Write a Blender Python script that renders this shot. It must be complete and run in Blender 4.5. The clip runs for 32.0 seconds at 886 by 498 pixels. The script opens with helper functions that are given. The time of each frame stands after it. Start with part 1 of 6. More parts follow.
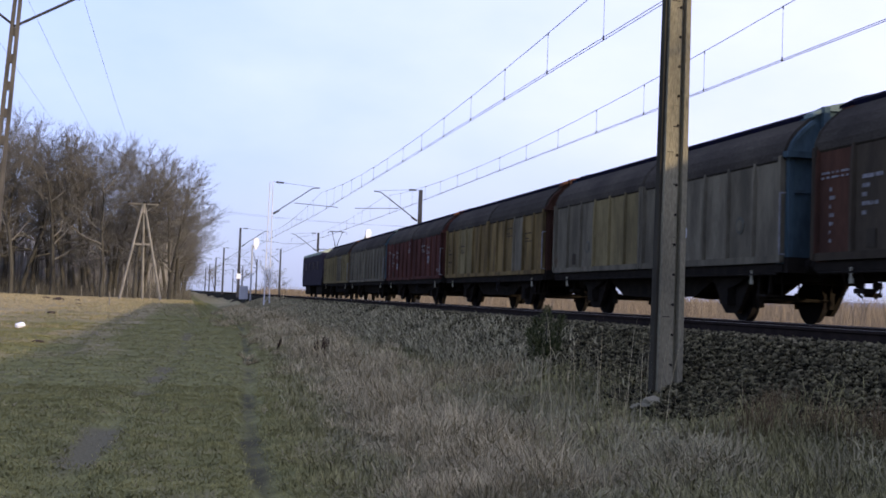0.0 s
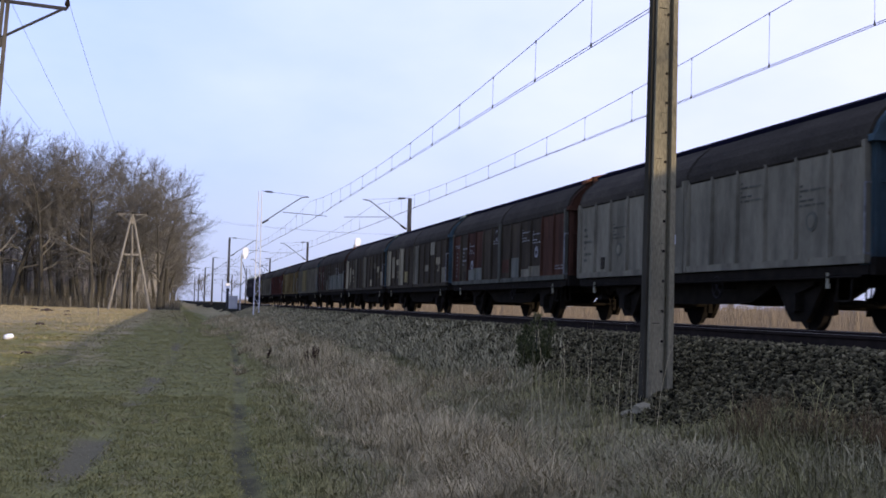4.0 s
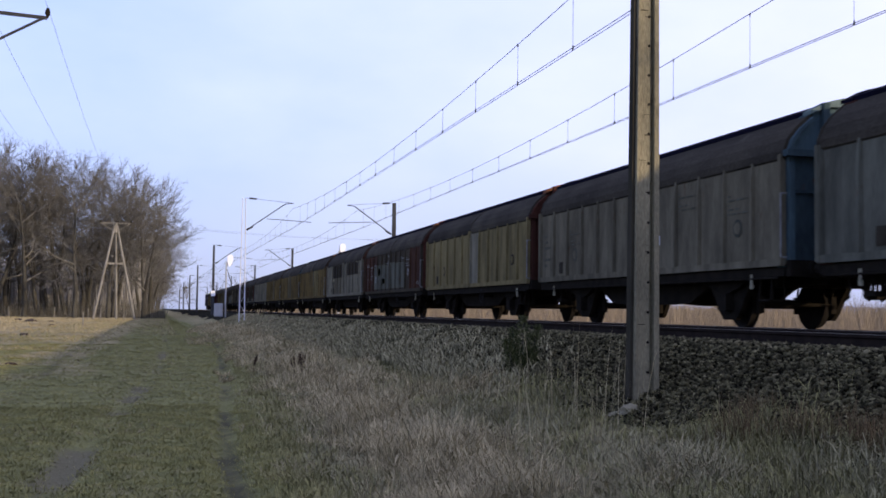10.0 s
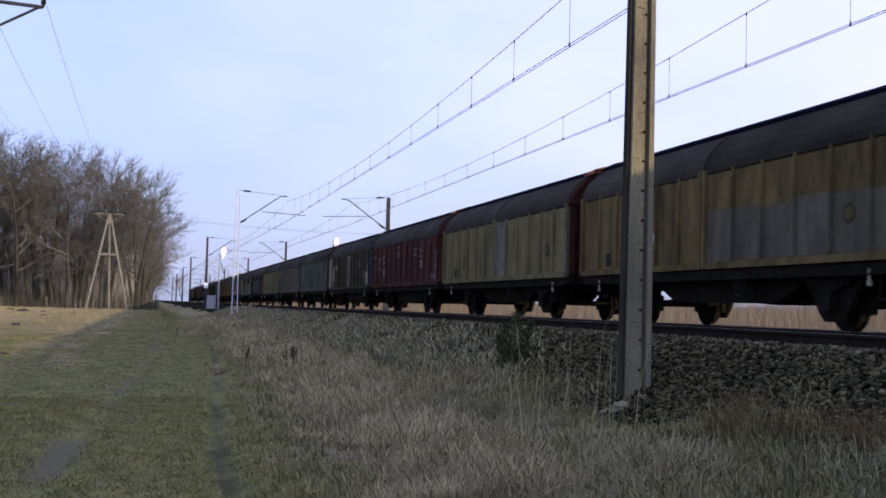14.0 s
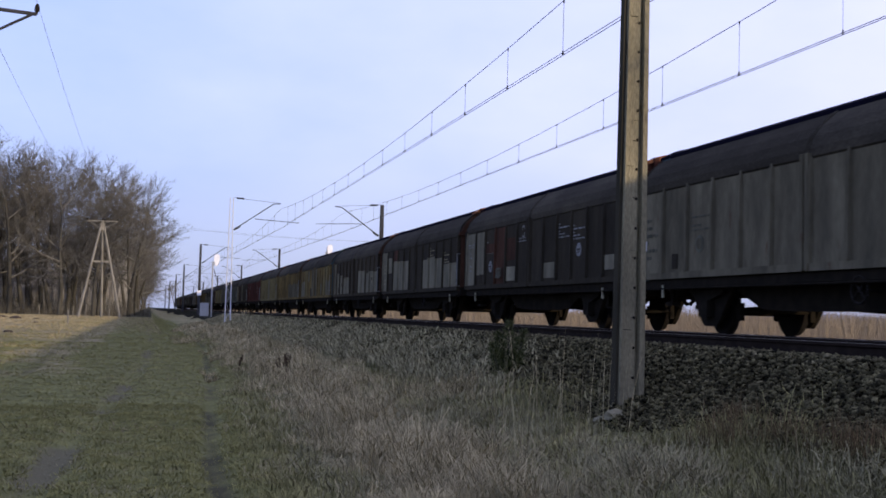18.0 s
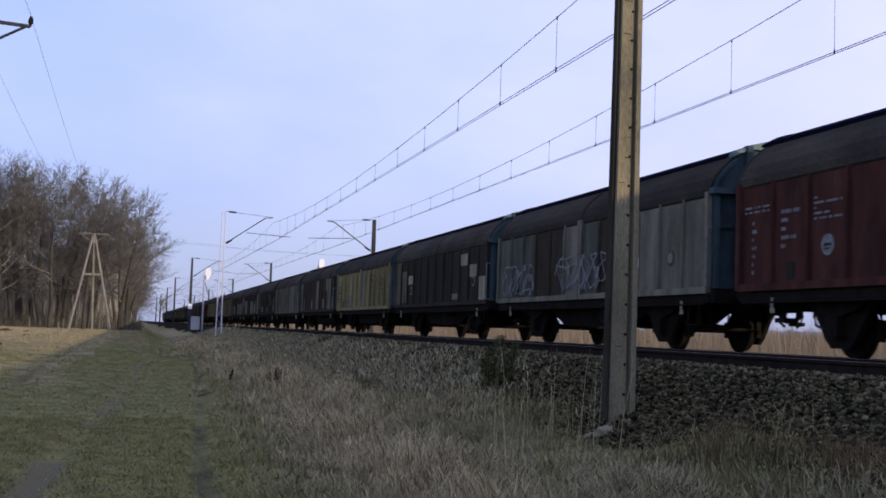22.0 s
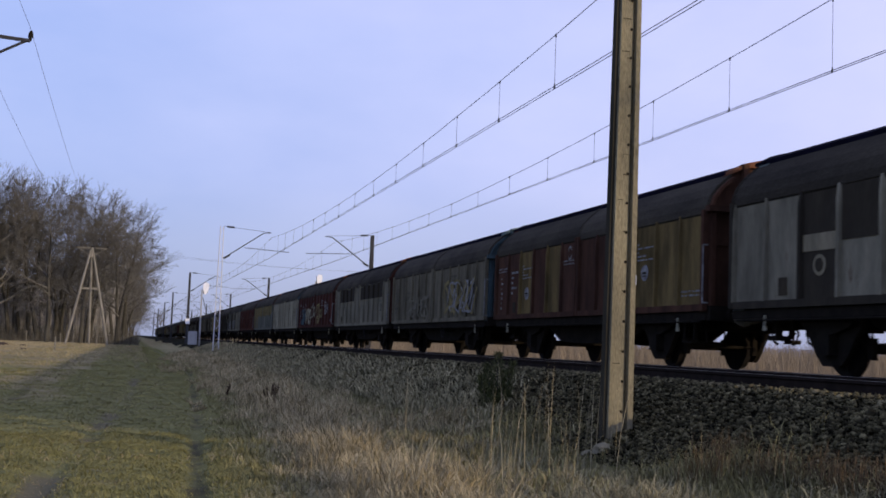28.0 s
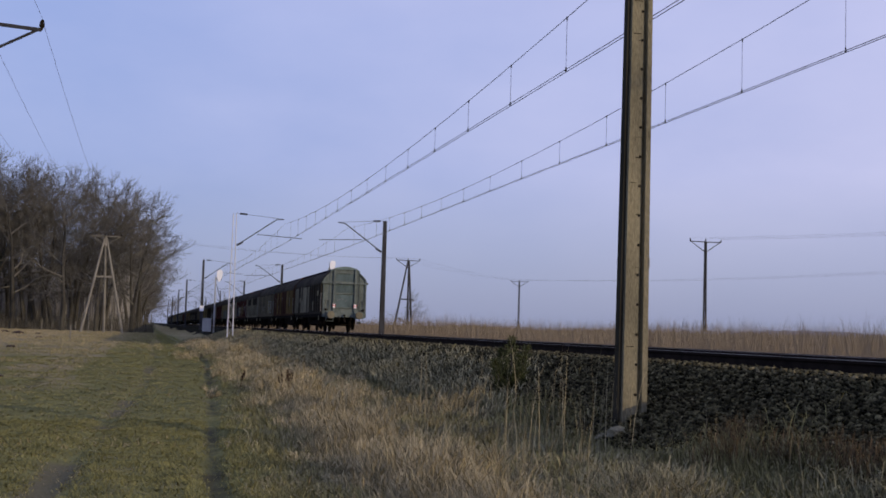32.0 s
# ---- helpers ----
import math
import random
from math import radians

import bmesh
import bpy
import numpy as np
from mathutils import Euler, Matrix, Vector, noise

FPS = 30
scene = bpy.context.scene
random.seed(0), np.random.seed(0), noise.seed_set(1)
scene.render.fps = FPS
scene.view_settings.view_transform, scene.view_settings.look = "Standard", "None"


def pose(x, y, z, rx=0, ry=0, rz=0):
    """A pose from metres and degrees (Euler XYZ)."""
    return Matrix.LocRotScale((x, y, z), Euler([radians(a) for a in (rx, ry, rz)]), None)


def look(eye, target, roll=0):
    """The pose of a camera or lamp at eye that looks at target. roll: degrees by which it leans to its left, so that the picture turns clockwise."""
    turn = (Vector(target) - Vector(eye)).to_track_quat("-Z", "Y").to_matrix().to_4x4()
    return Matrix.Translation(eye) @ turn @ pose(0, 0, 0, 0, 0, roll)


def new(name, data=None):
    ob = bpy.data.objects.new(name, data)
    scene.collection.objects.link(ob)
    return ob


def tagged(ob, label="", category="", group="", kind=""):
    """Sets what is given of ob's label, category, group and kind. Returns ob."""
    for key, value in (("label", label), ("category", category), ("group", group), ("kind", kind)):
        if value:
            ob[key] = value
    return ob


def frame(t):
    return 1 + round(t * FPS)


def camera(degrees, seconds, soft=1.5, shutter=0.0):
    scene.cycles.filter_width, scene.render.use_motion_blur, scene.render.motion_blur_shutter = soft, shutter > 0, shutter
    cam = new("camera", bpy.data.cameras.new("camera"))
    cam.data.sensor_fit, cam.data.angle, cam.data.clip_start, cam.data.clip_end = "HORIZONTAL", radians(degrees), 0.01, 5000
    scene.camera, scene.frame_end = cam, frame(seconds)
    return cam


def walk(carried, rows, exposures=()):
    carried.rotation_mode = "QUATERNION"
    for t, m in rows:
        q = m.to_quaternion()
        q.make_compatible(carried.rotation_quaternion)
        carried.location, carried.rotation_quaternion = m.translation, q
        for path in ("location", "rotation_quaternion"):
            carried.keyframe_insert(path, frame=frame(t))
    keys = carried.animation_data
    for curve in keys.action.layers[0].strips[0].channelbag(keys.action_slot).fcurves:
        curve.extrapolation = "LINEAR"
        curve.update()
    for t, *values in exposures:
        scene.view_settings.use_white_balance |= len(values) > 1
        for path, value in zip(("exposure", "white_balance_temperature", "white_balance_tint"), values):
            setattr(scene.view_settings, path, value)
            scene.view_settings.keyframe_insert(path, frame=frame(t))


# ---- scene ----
# Plan: x to the right, y along the railway, z up; the track on the meadow is at z = 0.
EYE_Z = 1.45
RAIL_NEAR = 1.28          # rail tops of the two tracks
RAIL_FAR = 1.215
X_NEAR, X_FAR = 7.7, 11.77
SUN_FROM = Vector((0.62, -0.785, 0.222)).normalized()

cam = camera(42.1, 32.0, soft=1.7, shutter=0.12)
TURNS = [(0,-12.56,2.49,-2.04), (0.5,-12.33,2.36,-2.07), (1,-12.55,2.66,-2.55), (1.5,-12.75,2.89,-2.53), (2,-12.16,3.04,-2.39), (2.5,-11.96,3.11,-2.10), (3,-12.11,3.03,-1.80), (3.5,-12.70,2.83,-1.68), (4,-13.07,2.91,-1.60), (4.5,-13.02,3.23,-1.61), (6.5,-13.50,3.40,-1.37), (7,-13.40,3.53,-1.08), (7.5,-13.46,3.67,-1.19), (8,-13.65,3.67,-0.90), (8.5,-13.85,3.47,-0.64), (9,-14.19,3.30,-0.72), (9.5,-14.10,3.24,-0.70), (10,-13.81,3.14,-0.73), (10.5,-13.61,3.05,-0.81), (11,-13.30,2.80,-0.78), (11.5,-13.28,2.69,-0.93), (12,-13.64,2.45,-1.01), (12.5,-14.00,2.69,-1.04), (13,-14.13,2.79,-1.07), (13.5,-14.08,2.88,-1.49), (15.5,-14.31,3.06,-1.32), (16,-14.33,3.28,-1.49), (16.5,-14.16,3.64,-1.51), (17,-14.12,3.88,-1.76), (17.5,-14.45,3.74,-1.70), (18,-14.44,3.29,-1.53), (18.5,-14.39,2.82,-1.56), (19,-14.37,2.59,-1.74), (19.5,-14.33,2.76,-1.98), (20,-14.46,3.09,-2.35), (20.5,-14.60,3.46,-2.17), (21,-14.74,3.88,-2.13), (21.5,-15.03,3.97,-2.01), (22,-14.82,4.06,-1.92), (22.5,-14.62,4.25,-2.11), (23,-14.48,4.37,-2.00), (23.5,-14.41,4.55,-2.11), (24,-14.34,4.78,-1.94), (24.5,-14.46,4.90,-1.91), (25,-14.57,5.02,-2.08), (25.5,-14.54,5.03,-2.01), (27.5,-14.78,4.76,-2.16), (28,-14.89,4.86,-2.21), (28.5,-14.66,4.80,-2.06), (29,-14.59,4.57,-1.93), (29.5,-14.45,4.28,-1.74), (30,-14.40,4.07,-1.67), (30.5,-14.40,3.99,-1.43), (31,-14.45,3.90,-1.49), (31.5,-14.38,4.04,-1.66), (32,-14.28,4.09,-1.71)]
walk(cam,
     [(t, pose(0, 0, EYE_Z, 90 + pitch, 0, yaw) @ pose(0, 0, 0, 0, 0, -roll)) for t, yaw, pitch, roll in TURNS],
     exposures=[(0, 0.39), (4, 0.33), (8, 0.22), (9, 0.27), (12, 0.36), (13, 0.31), (16, 0.21), (17, 0.07), (18, 0.17), (19, 0.33), (20, 0.24), (23, -0.02), (25.5, -0.2), (29, -0.16), (30, -0.34), (32, -0.49)])

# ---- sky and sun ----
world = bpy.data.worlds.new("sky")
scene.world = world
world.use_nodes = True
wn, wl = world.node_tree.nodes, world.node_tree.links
sky = wn.new("ShaderNodeTexSky")
sky.sky_type, sky.sun_disc = "NISHITA", False
sky.sun_elevation = math.asin(SUN_FROM.z)
sky.sun_rotation = math.atan2(SUN_FROM.x, SUN_FROM.y)
sky.air_density, sky.dust_density, sky.ozone_density = 1.0, 0.7, 2.0
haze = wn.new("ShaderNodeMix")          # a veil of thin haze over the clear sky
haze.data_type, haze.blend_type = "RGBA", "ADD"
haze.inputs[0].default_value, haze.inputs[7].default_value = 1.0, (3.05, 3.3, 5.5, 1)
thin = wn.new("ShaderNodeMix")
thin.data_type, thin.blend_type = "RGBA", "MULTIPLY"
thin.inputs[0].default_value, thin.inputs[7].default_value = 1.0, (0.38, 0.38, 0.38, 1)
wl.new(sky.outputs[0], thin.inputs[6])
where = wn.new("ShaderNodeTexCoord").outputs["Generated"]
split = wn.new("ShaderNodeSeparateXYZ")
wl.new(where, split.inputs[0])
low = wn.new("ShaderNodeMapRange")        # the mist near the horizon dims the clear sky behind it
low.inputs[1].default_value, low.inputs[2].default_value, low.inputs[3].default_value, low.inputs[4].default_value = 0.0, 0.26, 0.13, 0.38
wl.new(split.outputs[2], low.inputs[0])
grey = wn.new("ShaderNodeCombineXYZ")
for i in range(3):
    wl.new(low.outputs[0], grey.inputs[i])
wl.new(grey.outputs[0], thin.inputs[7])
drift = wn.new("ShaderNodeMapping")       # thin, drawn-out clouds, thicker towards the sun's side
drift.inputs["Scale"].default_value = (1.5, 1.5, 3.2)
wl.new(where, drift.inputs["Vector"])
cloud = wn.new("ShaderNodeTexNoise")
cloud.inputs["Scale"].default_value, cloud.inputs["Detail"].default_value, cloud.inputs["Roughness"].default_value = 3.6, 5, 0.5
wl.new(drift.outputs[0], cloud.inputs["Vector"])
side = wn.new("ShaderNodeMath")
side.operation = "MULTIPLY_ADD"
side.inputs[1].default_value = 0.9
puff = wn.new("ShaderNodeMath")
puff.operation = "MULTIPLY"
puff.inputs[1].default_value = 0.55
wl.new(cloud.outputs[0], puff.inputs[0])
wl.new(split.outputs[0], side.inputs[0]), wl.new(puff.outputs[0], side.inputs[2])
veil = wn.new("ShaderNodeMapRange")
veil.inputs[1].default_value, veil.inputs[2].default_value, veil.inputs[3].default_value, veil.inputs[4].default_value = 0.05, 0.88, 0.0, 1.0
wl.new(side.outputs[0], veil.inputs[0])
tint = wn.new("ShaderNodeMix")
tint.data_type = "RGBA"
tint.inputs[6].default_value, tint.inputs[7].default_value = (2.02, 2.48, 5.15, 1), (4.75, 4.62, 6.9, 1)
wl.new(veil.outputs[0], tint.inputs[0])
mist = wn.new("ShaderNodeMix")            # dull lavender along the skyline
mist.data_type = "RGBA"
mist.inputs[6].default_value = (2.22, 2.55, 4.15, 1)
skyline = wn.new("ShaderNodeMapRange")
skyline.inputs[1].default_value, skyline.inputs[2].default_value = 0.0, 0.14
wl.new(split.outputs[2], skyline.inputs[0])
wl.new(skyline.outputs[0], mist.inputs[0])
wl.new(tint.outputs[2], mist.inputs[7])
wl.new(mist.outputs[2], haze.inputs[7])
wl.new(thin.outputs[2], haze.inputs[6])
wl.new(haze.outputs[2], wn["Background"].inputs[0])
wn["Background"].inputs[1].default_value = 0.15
sun = new("sun", bpy.data.lights.new("sun", "SUN"))
sun.data.energy, sun.data.angle, sun.data.color = 2.6, radians(0.6), (1.0, 0.80, 0.58)
sun.matrix_world = look(SUN_FROM * 100, (0, 0, 0))


# ---- materials ----
def material(name, base, second=None, scale=3.0, stretch=(1, 1, 1), rough=0.8, metal=0.0, bump=0.2, fine=40.0, rust=None,
             rust_amount=0.0, island=0.0, per_object=0.0, world_space=False, contrast=0.2, gloss=0.18, lofty=0.0):
    """Two-scale procedural surface: base mottled with second, fine grain in value and relief, optional rust or dirt blotches."""
    m = bpy.data.materials.new(name)
    m.use_nodes = True
    n, l = m.node_tree.nodes, m.node_tree.links
    bsdf = n["Principled BSDF"]
    bsdf.inputs["Roughness"].default_value, bsdf.inputs["Metallic"].default_value = rough, metal
    bsdf.inputs["Specular IOR Level"].default_value = gloss
    if world_space:
        co = n.new("ShaderNodeNewGeometry").outputs["Position"]
    else:
        co = n.new("ShaderNodeTexCoord").outputs["Object"]
    info = n.new("ShaderNodeObjectInfo")
    mapping = n.new("ShaderNodeMapping")
    mapping.inputs["Scale"].default_value = stretch
    l.new(co, mapping.inputs["Vector"])
    if not world_space:
        shift = n.new("ShaderNodeVectorMath")
        shift.operation = "SCALE"
        shift.inputs[0].default_value = (37, 61, 23)
        l.new(info.outputs["Random"], shift.inputs["Scale"])
        l.new(shift.outputs[0], mapping.inputs["Location"])
    big = n.new("ShaderNodeTexNoise")
    big.inputs["Scale"].default_value, big.inputs["Detail"].default_value = scale, 5
    l.new(mapping.outputs[0], big.inputs["Vector"])
    small = n.new("ShaderNodeTexNoise")
    small.inputs["Scale"].default_value, small.inputs["Detail"].default_value = fine, 3
    l.new(mapping.outputs[0], small.inputs["Vector"])
    ramp = n.new("ShaderNodeMapRange")
    ramp.inputs[1].default_value, ramp.inputs[2].default_value = 0.35, 0.65
    l.new(big.outputs[0], ramp.inputs[0])
    mix = n.new("ShaderNodeMix")
    mix.data_type = "RGBA"
    second = second or tuple(c * 0.7 for c in base)
    mix.inputs[6].default_value, mix.inputs[7].default_value = (*base, 1), (*second, 1)
    l.new(ramp.outputs[0], mix.inputs[0])
    colour = mix.outputs[2]
    if rust:
        spots = n.new("ShaderNodeTexNoise")
        spots.inputs["Scale"].default_value, spots.inputs["Detail"].default_value = scale * 2.3, 8
        spots.inputs["Roughness"].default_value = 0.7
        l.new(mapping.outputs[0], spots.inputs["Vector"])
        cut = n.new("ShaderNodeMapRange")
        cut.inputs[1].default_value, cut.inputs[2].default_value = 0.62 - rust_amount, 0.72 - rust_amount
        l.new(spots.outputs[0], cut.inputs[0])
        over = n.new("ShaderNodeMix")
        over.data_type = "RGBA"
        over.inputs[7].default_value = (*rust, 1)
        l.new(cut.outputs[0], over.inputs[0])
        l.new(colour, over.inputs[6])
        colour = over.outputs[2]
    value = n.new("ShaderNodeHueSaturation")
    l.new(colour, value.inputs["Color"])
    grain = n.new("ShaderNodeMapRange")
    grain.inputs[3].default_value, grain.inputs[4].default_value = 1 - contrast, 1 + contrast
    l.new(small.outputs[0], grain.inputs[0])
    amount = grain.outputs[0]
    for source, spread in ((info.outputs["Random"], per_object), (None, island)):
        if spread:
            source = source or n.new("ShaderNodeNewGeometry").outputs["Random Per Island"]
            vary = n.new("ShaderNodeMapRange")
            vary.inputs[3].default_value, vary.inputs[4].default_value = 1 - spread, 1 + spread
            l.new(source, vary.inputs[0])
            times = n.new("ShaderNodeMath")
            times.operation = "MULTIPLY"
            l.new(amount, times.inputs[0]), l.new(vary.outputs[0], times.inputs[1])
            amount = times.outputs[0]
    l.new(amount, value.inputs["Value"])
    l.new(value.outputs[0], bsdf.inputs["Base Color"])
    if lofty:
        # thin leaves scatter light through themselves: shade them as part of a lawn, not as hard flakes
        face = n.new("ShaderNodeNewGeometry")
        even = n.new("ShaderNodeVectorMath")
        even.operation = "MULTIPLY_ADD"
        even.inputs[1].default_value, even.inputs[2].default_value = (1 - lofty,) * 3, (0.25 * lofty, -0.45 * lofty, lofty)
        l.new(face.outputs["Normal"], even.inputs[0])
        unit = n.new("ShaderNodeVectorMath")
        unit.operation = "NORMALIZE"
        l.new(even.outputs[0], unit.inputs[0])
        l.new(unit.outputs[0], bsdf.inputs["Normal"])
    if bump:
        relief = n.new("ShaderNodeBump")
        relief.inputs["Strength"].default_value, relief.inputs["Distance"].default_value = bump, 0.02
        l.new(small.outputs[0], relief.inputs["Height"])
        l.new(relief.outputs[0], bsdf.inputs["Normal"])
    return m


STREAK = (1.0, 1.5, 0.40)     # dirt that runs down a wall


def paint(name, base, dirt=0.55, rust=(0.09, 0.045, 0.025), amount=0.0):
    base = tuple(c * k for c, k in zip(base, (1.32, 1.23, 0.97)))
    grime = tuple(c * dirt * 0.85 + 0.004 for c in base)
    return material(name, tuple(c * 1.08 for c in base), grime, 1.7, STREAK, 0.8, 0.0, 0.2, 14.0, rust, amount - 0.005, per_object=0.13, contrast=0.30, gloss=0.03)


PAINT = {
    "ochre": paint("paint_ochre", (0.132, 0.100, 0.048), rust=(0.10, 0.055, 0.025), amount=0.04),
    "yellow": paint("paint_yellow", (0.150, 0.128, 0.072), 0.74, (0.11, 0.075, 0.035), 0.02),
    "cream": paint("paint_cream", (0.195, 0.170, 0.094), 0.8),
    "bone": paint("paint_bone", (0.215, 0.198, 0.155), 0.72, (0.12, 0.09, 0.055)),
    "grey": paint("paint_grey", (0.112, 0.104, 0.084), 0.7),
    "light": paint("paint_light_grey", (0.150, 0.144, 0.122), 0.75),
    "white": paint("paint_white", (0.235, 0.226, 0.190), 0.72),
    "blue_grey": paint("paint_blue_grey", (0.119, 0.128, 0.123), 0.75),
    "slate": paint("paint_slate", (0.088, 0.092, 0.084), 0.7),
    "brown": paint("paint_brown", (0.045, 0.038, 0.030), 0.75, (0.065, 0.045, 0.034)),
    "black": paint("paint_dark", (0.034, 0.030, 0.025), 0.8, (0.042, 0.034, 0.028)),
    "red": paint("paint_red", (0.068, 0.029, 0.025), 0.6, (0.055, 0.024, 0.02), -0.02),
    "maroon": paint("paint_maroon", (0.052, 0.022, 0.019), 0.7),
    "rust": paint("paint_rust", (0.057, 0.030, 0.023), 0.65),
    "blue": paint("paint_blue", (0.050, 0.082, 0.112), 0.65),
    "blue_teal": paint("paint_blue_teal", (0.085, 0.122, 0.150), 0.8),
    "teal": paint("paint_teal", (0.112, 0.140, 0.158), 0.78),
    # these two tints, this and sky, are red and blue ends brightened as if lit
    "sunlit_red": paint("paint_sunlit_red", (0.15, 0.068, 0.043), 0.8),
    "sky": paint("paint_sunlit_blue", (0.135, 0.190, 0.215), 0.85),
}
ROOF = material("weathered_roof_sheet", (0.060, 0.051, 0.036), (0.036, 0.031, 0.023), 1.2, (1, 0.5, 1), 0.9, 0, 0.15, 25,
                (0.085, 0.074, 0.055), -0.01, per_object=0.2, contrast=0.5, gloss=0.03)
CROWN = material("blue_black_roof_crown", (0.0055, 0.005, 0.014), (0.004, 0.004, 0.008), 1.5, (1, 1, 1), 0.9, gloss=0.02)
CHASSIS = material("oily_black_chassis", (0.014, 0.012, 0.009), (0.022, 0.018, 0.013), 4, (1, 1, 1), 0.85, gloss=0.02)
WHEEL = material("dirty_steel_wheel", (0.010, 0.008, 0.006), (0.015, 0.012, 0.009), 6, (1, 1, 1), 0.9, 0.0)
LETTER = material("worn_white_lettering", (0.27, 0.265, 0.245), (0.14, 0.135, 0.125), 9, (1, 1, 1), 0.7)
LEVER = material("yellowed_lever", (0.36, 0.33, 0.22), None, 8)
STEEL = material("galvanised_wire", (0.10, 0.10, 0.12), None, 5, rough=0.5, metal=0.6)
RUSTY = material("rusty_rail", (0.019, 0.014, 0.011), (0.030, 0.022, 0.017), 6, (1, 1, 1), 0.85, 0.0, world_space=True, gloss=0.03)
RAILTOP = material("polished_rail_head", (0.25, 0.24, 0.24), None, 3, rough=0.3, metal=1.0, world_space=True)
CONCRETE = material("weathered_concrete", (0.275, 0.242, 0.152), (0.175, 0.157, 0.103), 2.6, (1, 1, 0.30), 0.9, 0, 0.5, 60,
                    (0.10, 0.087, 0.058), 0.01, contrast=0.55, gloss=0.03)
SIDECON = material("dark_concrete", (0.055, 0.049, 0.034), (0.032, 0.029, 0.021), 3, (1, 1, 0.3), 0.95, 0, 0.4, 40, gloss=0.03)
DARKPOST = material("dark_mast_steel", (0.050, 0.050, 0.054), (0.034, 0.033, 0.035), 3, (1, 1, 0.3))
PALEPOST = material("pale_mast_paint", (0.42, 0.42, 0.42), (0.34, 0.34, 0.34), 3, (1, 1, 0.3))
WOODPOST = material("silvered_wood_post", (0.27, 0.25, 0.20), (0.18, 0.165, 0.13), 4, (1, 1, 0.2))
POLE = material("grey_pole_concrete", (0.125, 0.112, 0.090), (0.070, 0.064, 0.054), 3, (1, 1, 0.3), gloss=0.05)
SLEEPER = material("concrete_sleeper", (0.22, 0.2, 0.18), None, 5, world_space=True)


# ---- building helpers ----
def box(bm, x0, x1, y0, y1, z0, z1):
    v = [bm.verts.new((x, y, z)) for x in (x0, x1) for y in (y0, y1) for z in (z0, z1)]
    for a, b, c, d in ((0, 1, 3, 2), (4, 6, 7, 5), (0, 4, 5, 1), (2, 3, 7, 6), (0, 2, 6, 4), (1, 5, 7, 3)):
        bm.faces.new((v[a], v[b], v[c], v[d]))
    return bm


def prism(bm, outline, y0, y1, axis="y"):
    """The outline, (x, z) points, drawn out from y0 to y1 (or (y, z) points along x)."""
    put = (lambda p, s: (p[0], s, p[1])) if axis == "y" else (lambda p, s: (s, p[0], p[1]))
    a = [bm.verts.new(put(p, y0)) for p in outline]
    b = [bm.verts.new(put(p, y1)) for p in outline]
    bm.faces.new(a), bm.faces.new(b[::-1])
    for i in range(len(a)):
        j = (i + 1) % len(a)
        bm.faces.new((a[i], b[i], b[j], a[j]))
    return bm


def rod(bm, p, q, r0, r1=None, sides=6):
    """A round bar from p to q."""
    p, q = Vector(p), Vector(q)
    r1 = r0 if r1 is None else r1
    turn = (q - p).to_track_quat("Z", "Y").to_matrix()
    rings = []
    for c, r in ((p, r0), (q, r1)):
        rings.append([bm.verts.new(c + turn @ Vector((r * math.cos(2 * math.pi * i / sides), r * math.sin(2 * math.pi * i / sides), 0)))
                      for i in range(sides)])
    for i in range(sides):
        j = (i + 1) % sides
        bm.faces.new((rings[0][i], rings[0][j], rings[1][j], rings[1][i]))
    bm.faces.new(rings[0][::-1]), bm.faces.new(rings[1])
    return bm


def wire(bm, points, r):
    """A thin three-sided cable through the points."""
    rings = []
    for i, p in enumerate(points):
        way = (Vector(points[min(i + 1, len(points) - 1)]) - Vector(points[max(i - 1, 0)])).normalized()
        side = way.cross(Vector((0, 0, 1))).normalized()
        up = side.cross(way)
        rings.append([bm.verts.new(Vector(p) + r * (math.cos(a) * side + math.sin(a) * up)) for a in (0.5, 2.6, 4.7)])
    for a, b in zip(rings, rings[1:]):
        for i in range(3):
            bm.faces.new((a[i], a[(i + 1) % 3], b[(i + 1) % 3], b[i]))
    return bm


def data(name, bm):
    bmesh.ops.recalc_face_normals(bm, faces=bm.faces)
    me = bpy.data.meshes.new(name)
    bm.to_mesh(me)
    bm.free()
    me.materials.append(None)
    return me


def part(name, mesh, mat, parent=None, label="", at=None):
    """Links a bmesh, or a mesh shared with others, as one object under its thing."""
    if not isinstance(mesh, bpy.types.Mesh):
        mesh = data(name, mesh)
    ob = new(name, mesh)
    ob.material_slots[0].link = "OBJECT"
    ob.material_slots[0].material = mat
    if parent:
        ob.parent = parent
    if at:
        ob.matrix_basis = at if isinstance(at, Matrix) else Matrix.Translation(at)
    return tagged(ob, label)


def smooth(mesh):
    mesh.polygons.foreach_set("use_smooth", [True] * len(mesh.polygons))
    return mesh


def B():
    return bmesh.new()


def fast_mesh(name, verts, faces, mat):
    """A large mesh from numpy arrays; faces all have the same number of corners."""
    verts, faces = np.asarray(verts, np.float32), np.asarray(faces, np.int32)
    me = bpy.data.meshes.new(name)
    me.vertices.add(len(verts))
    me.vertices.foreach_set("co", verts.ravel())
    k = faces.shape[1]
    me.loops.add(faces.size)
    me.loops.foreach_set("vertex_index", faces.ravel())
    me.polygons.add(len(faces))
    me.polygons.foreach_set("loop_start", np.arange(0, faces.size, k, dtype=np.int32))
    me.polygons.foreach_set("loop_total", np.full(len(faces), k, np.int32))
    me.update(calc_edges=True)
    me.materials.append(mat)
    return me


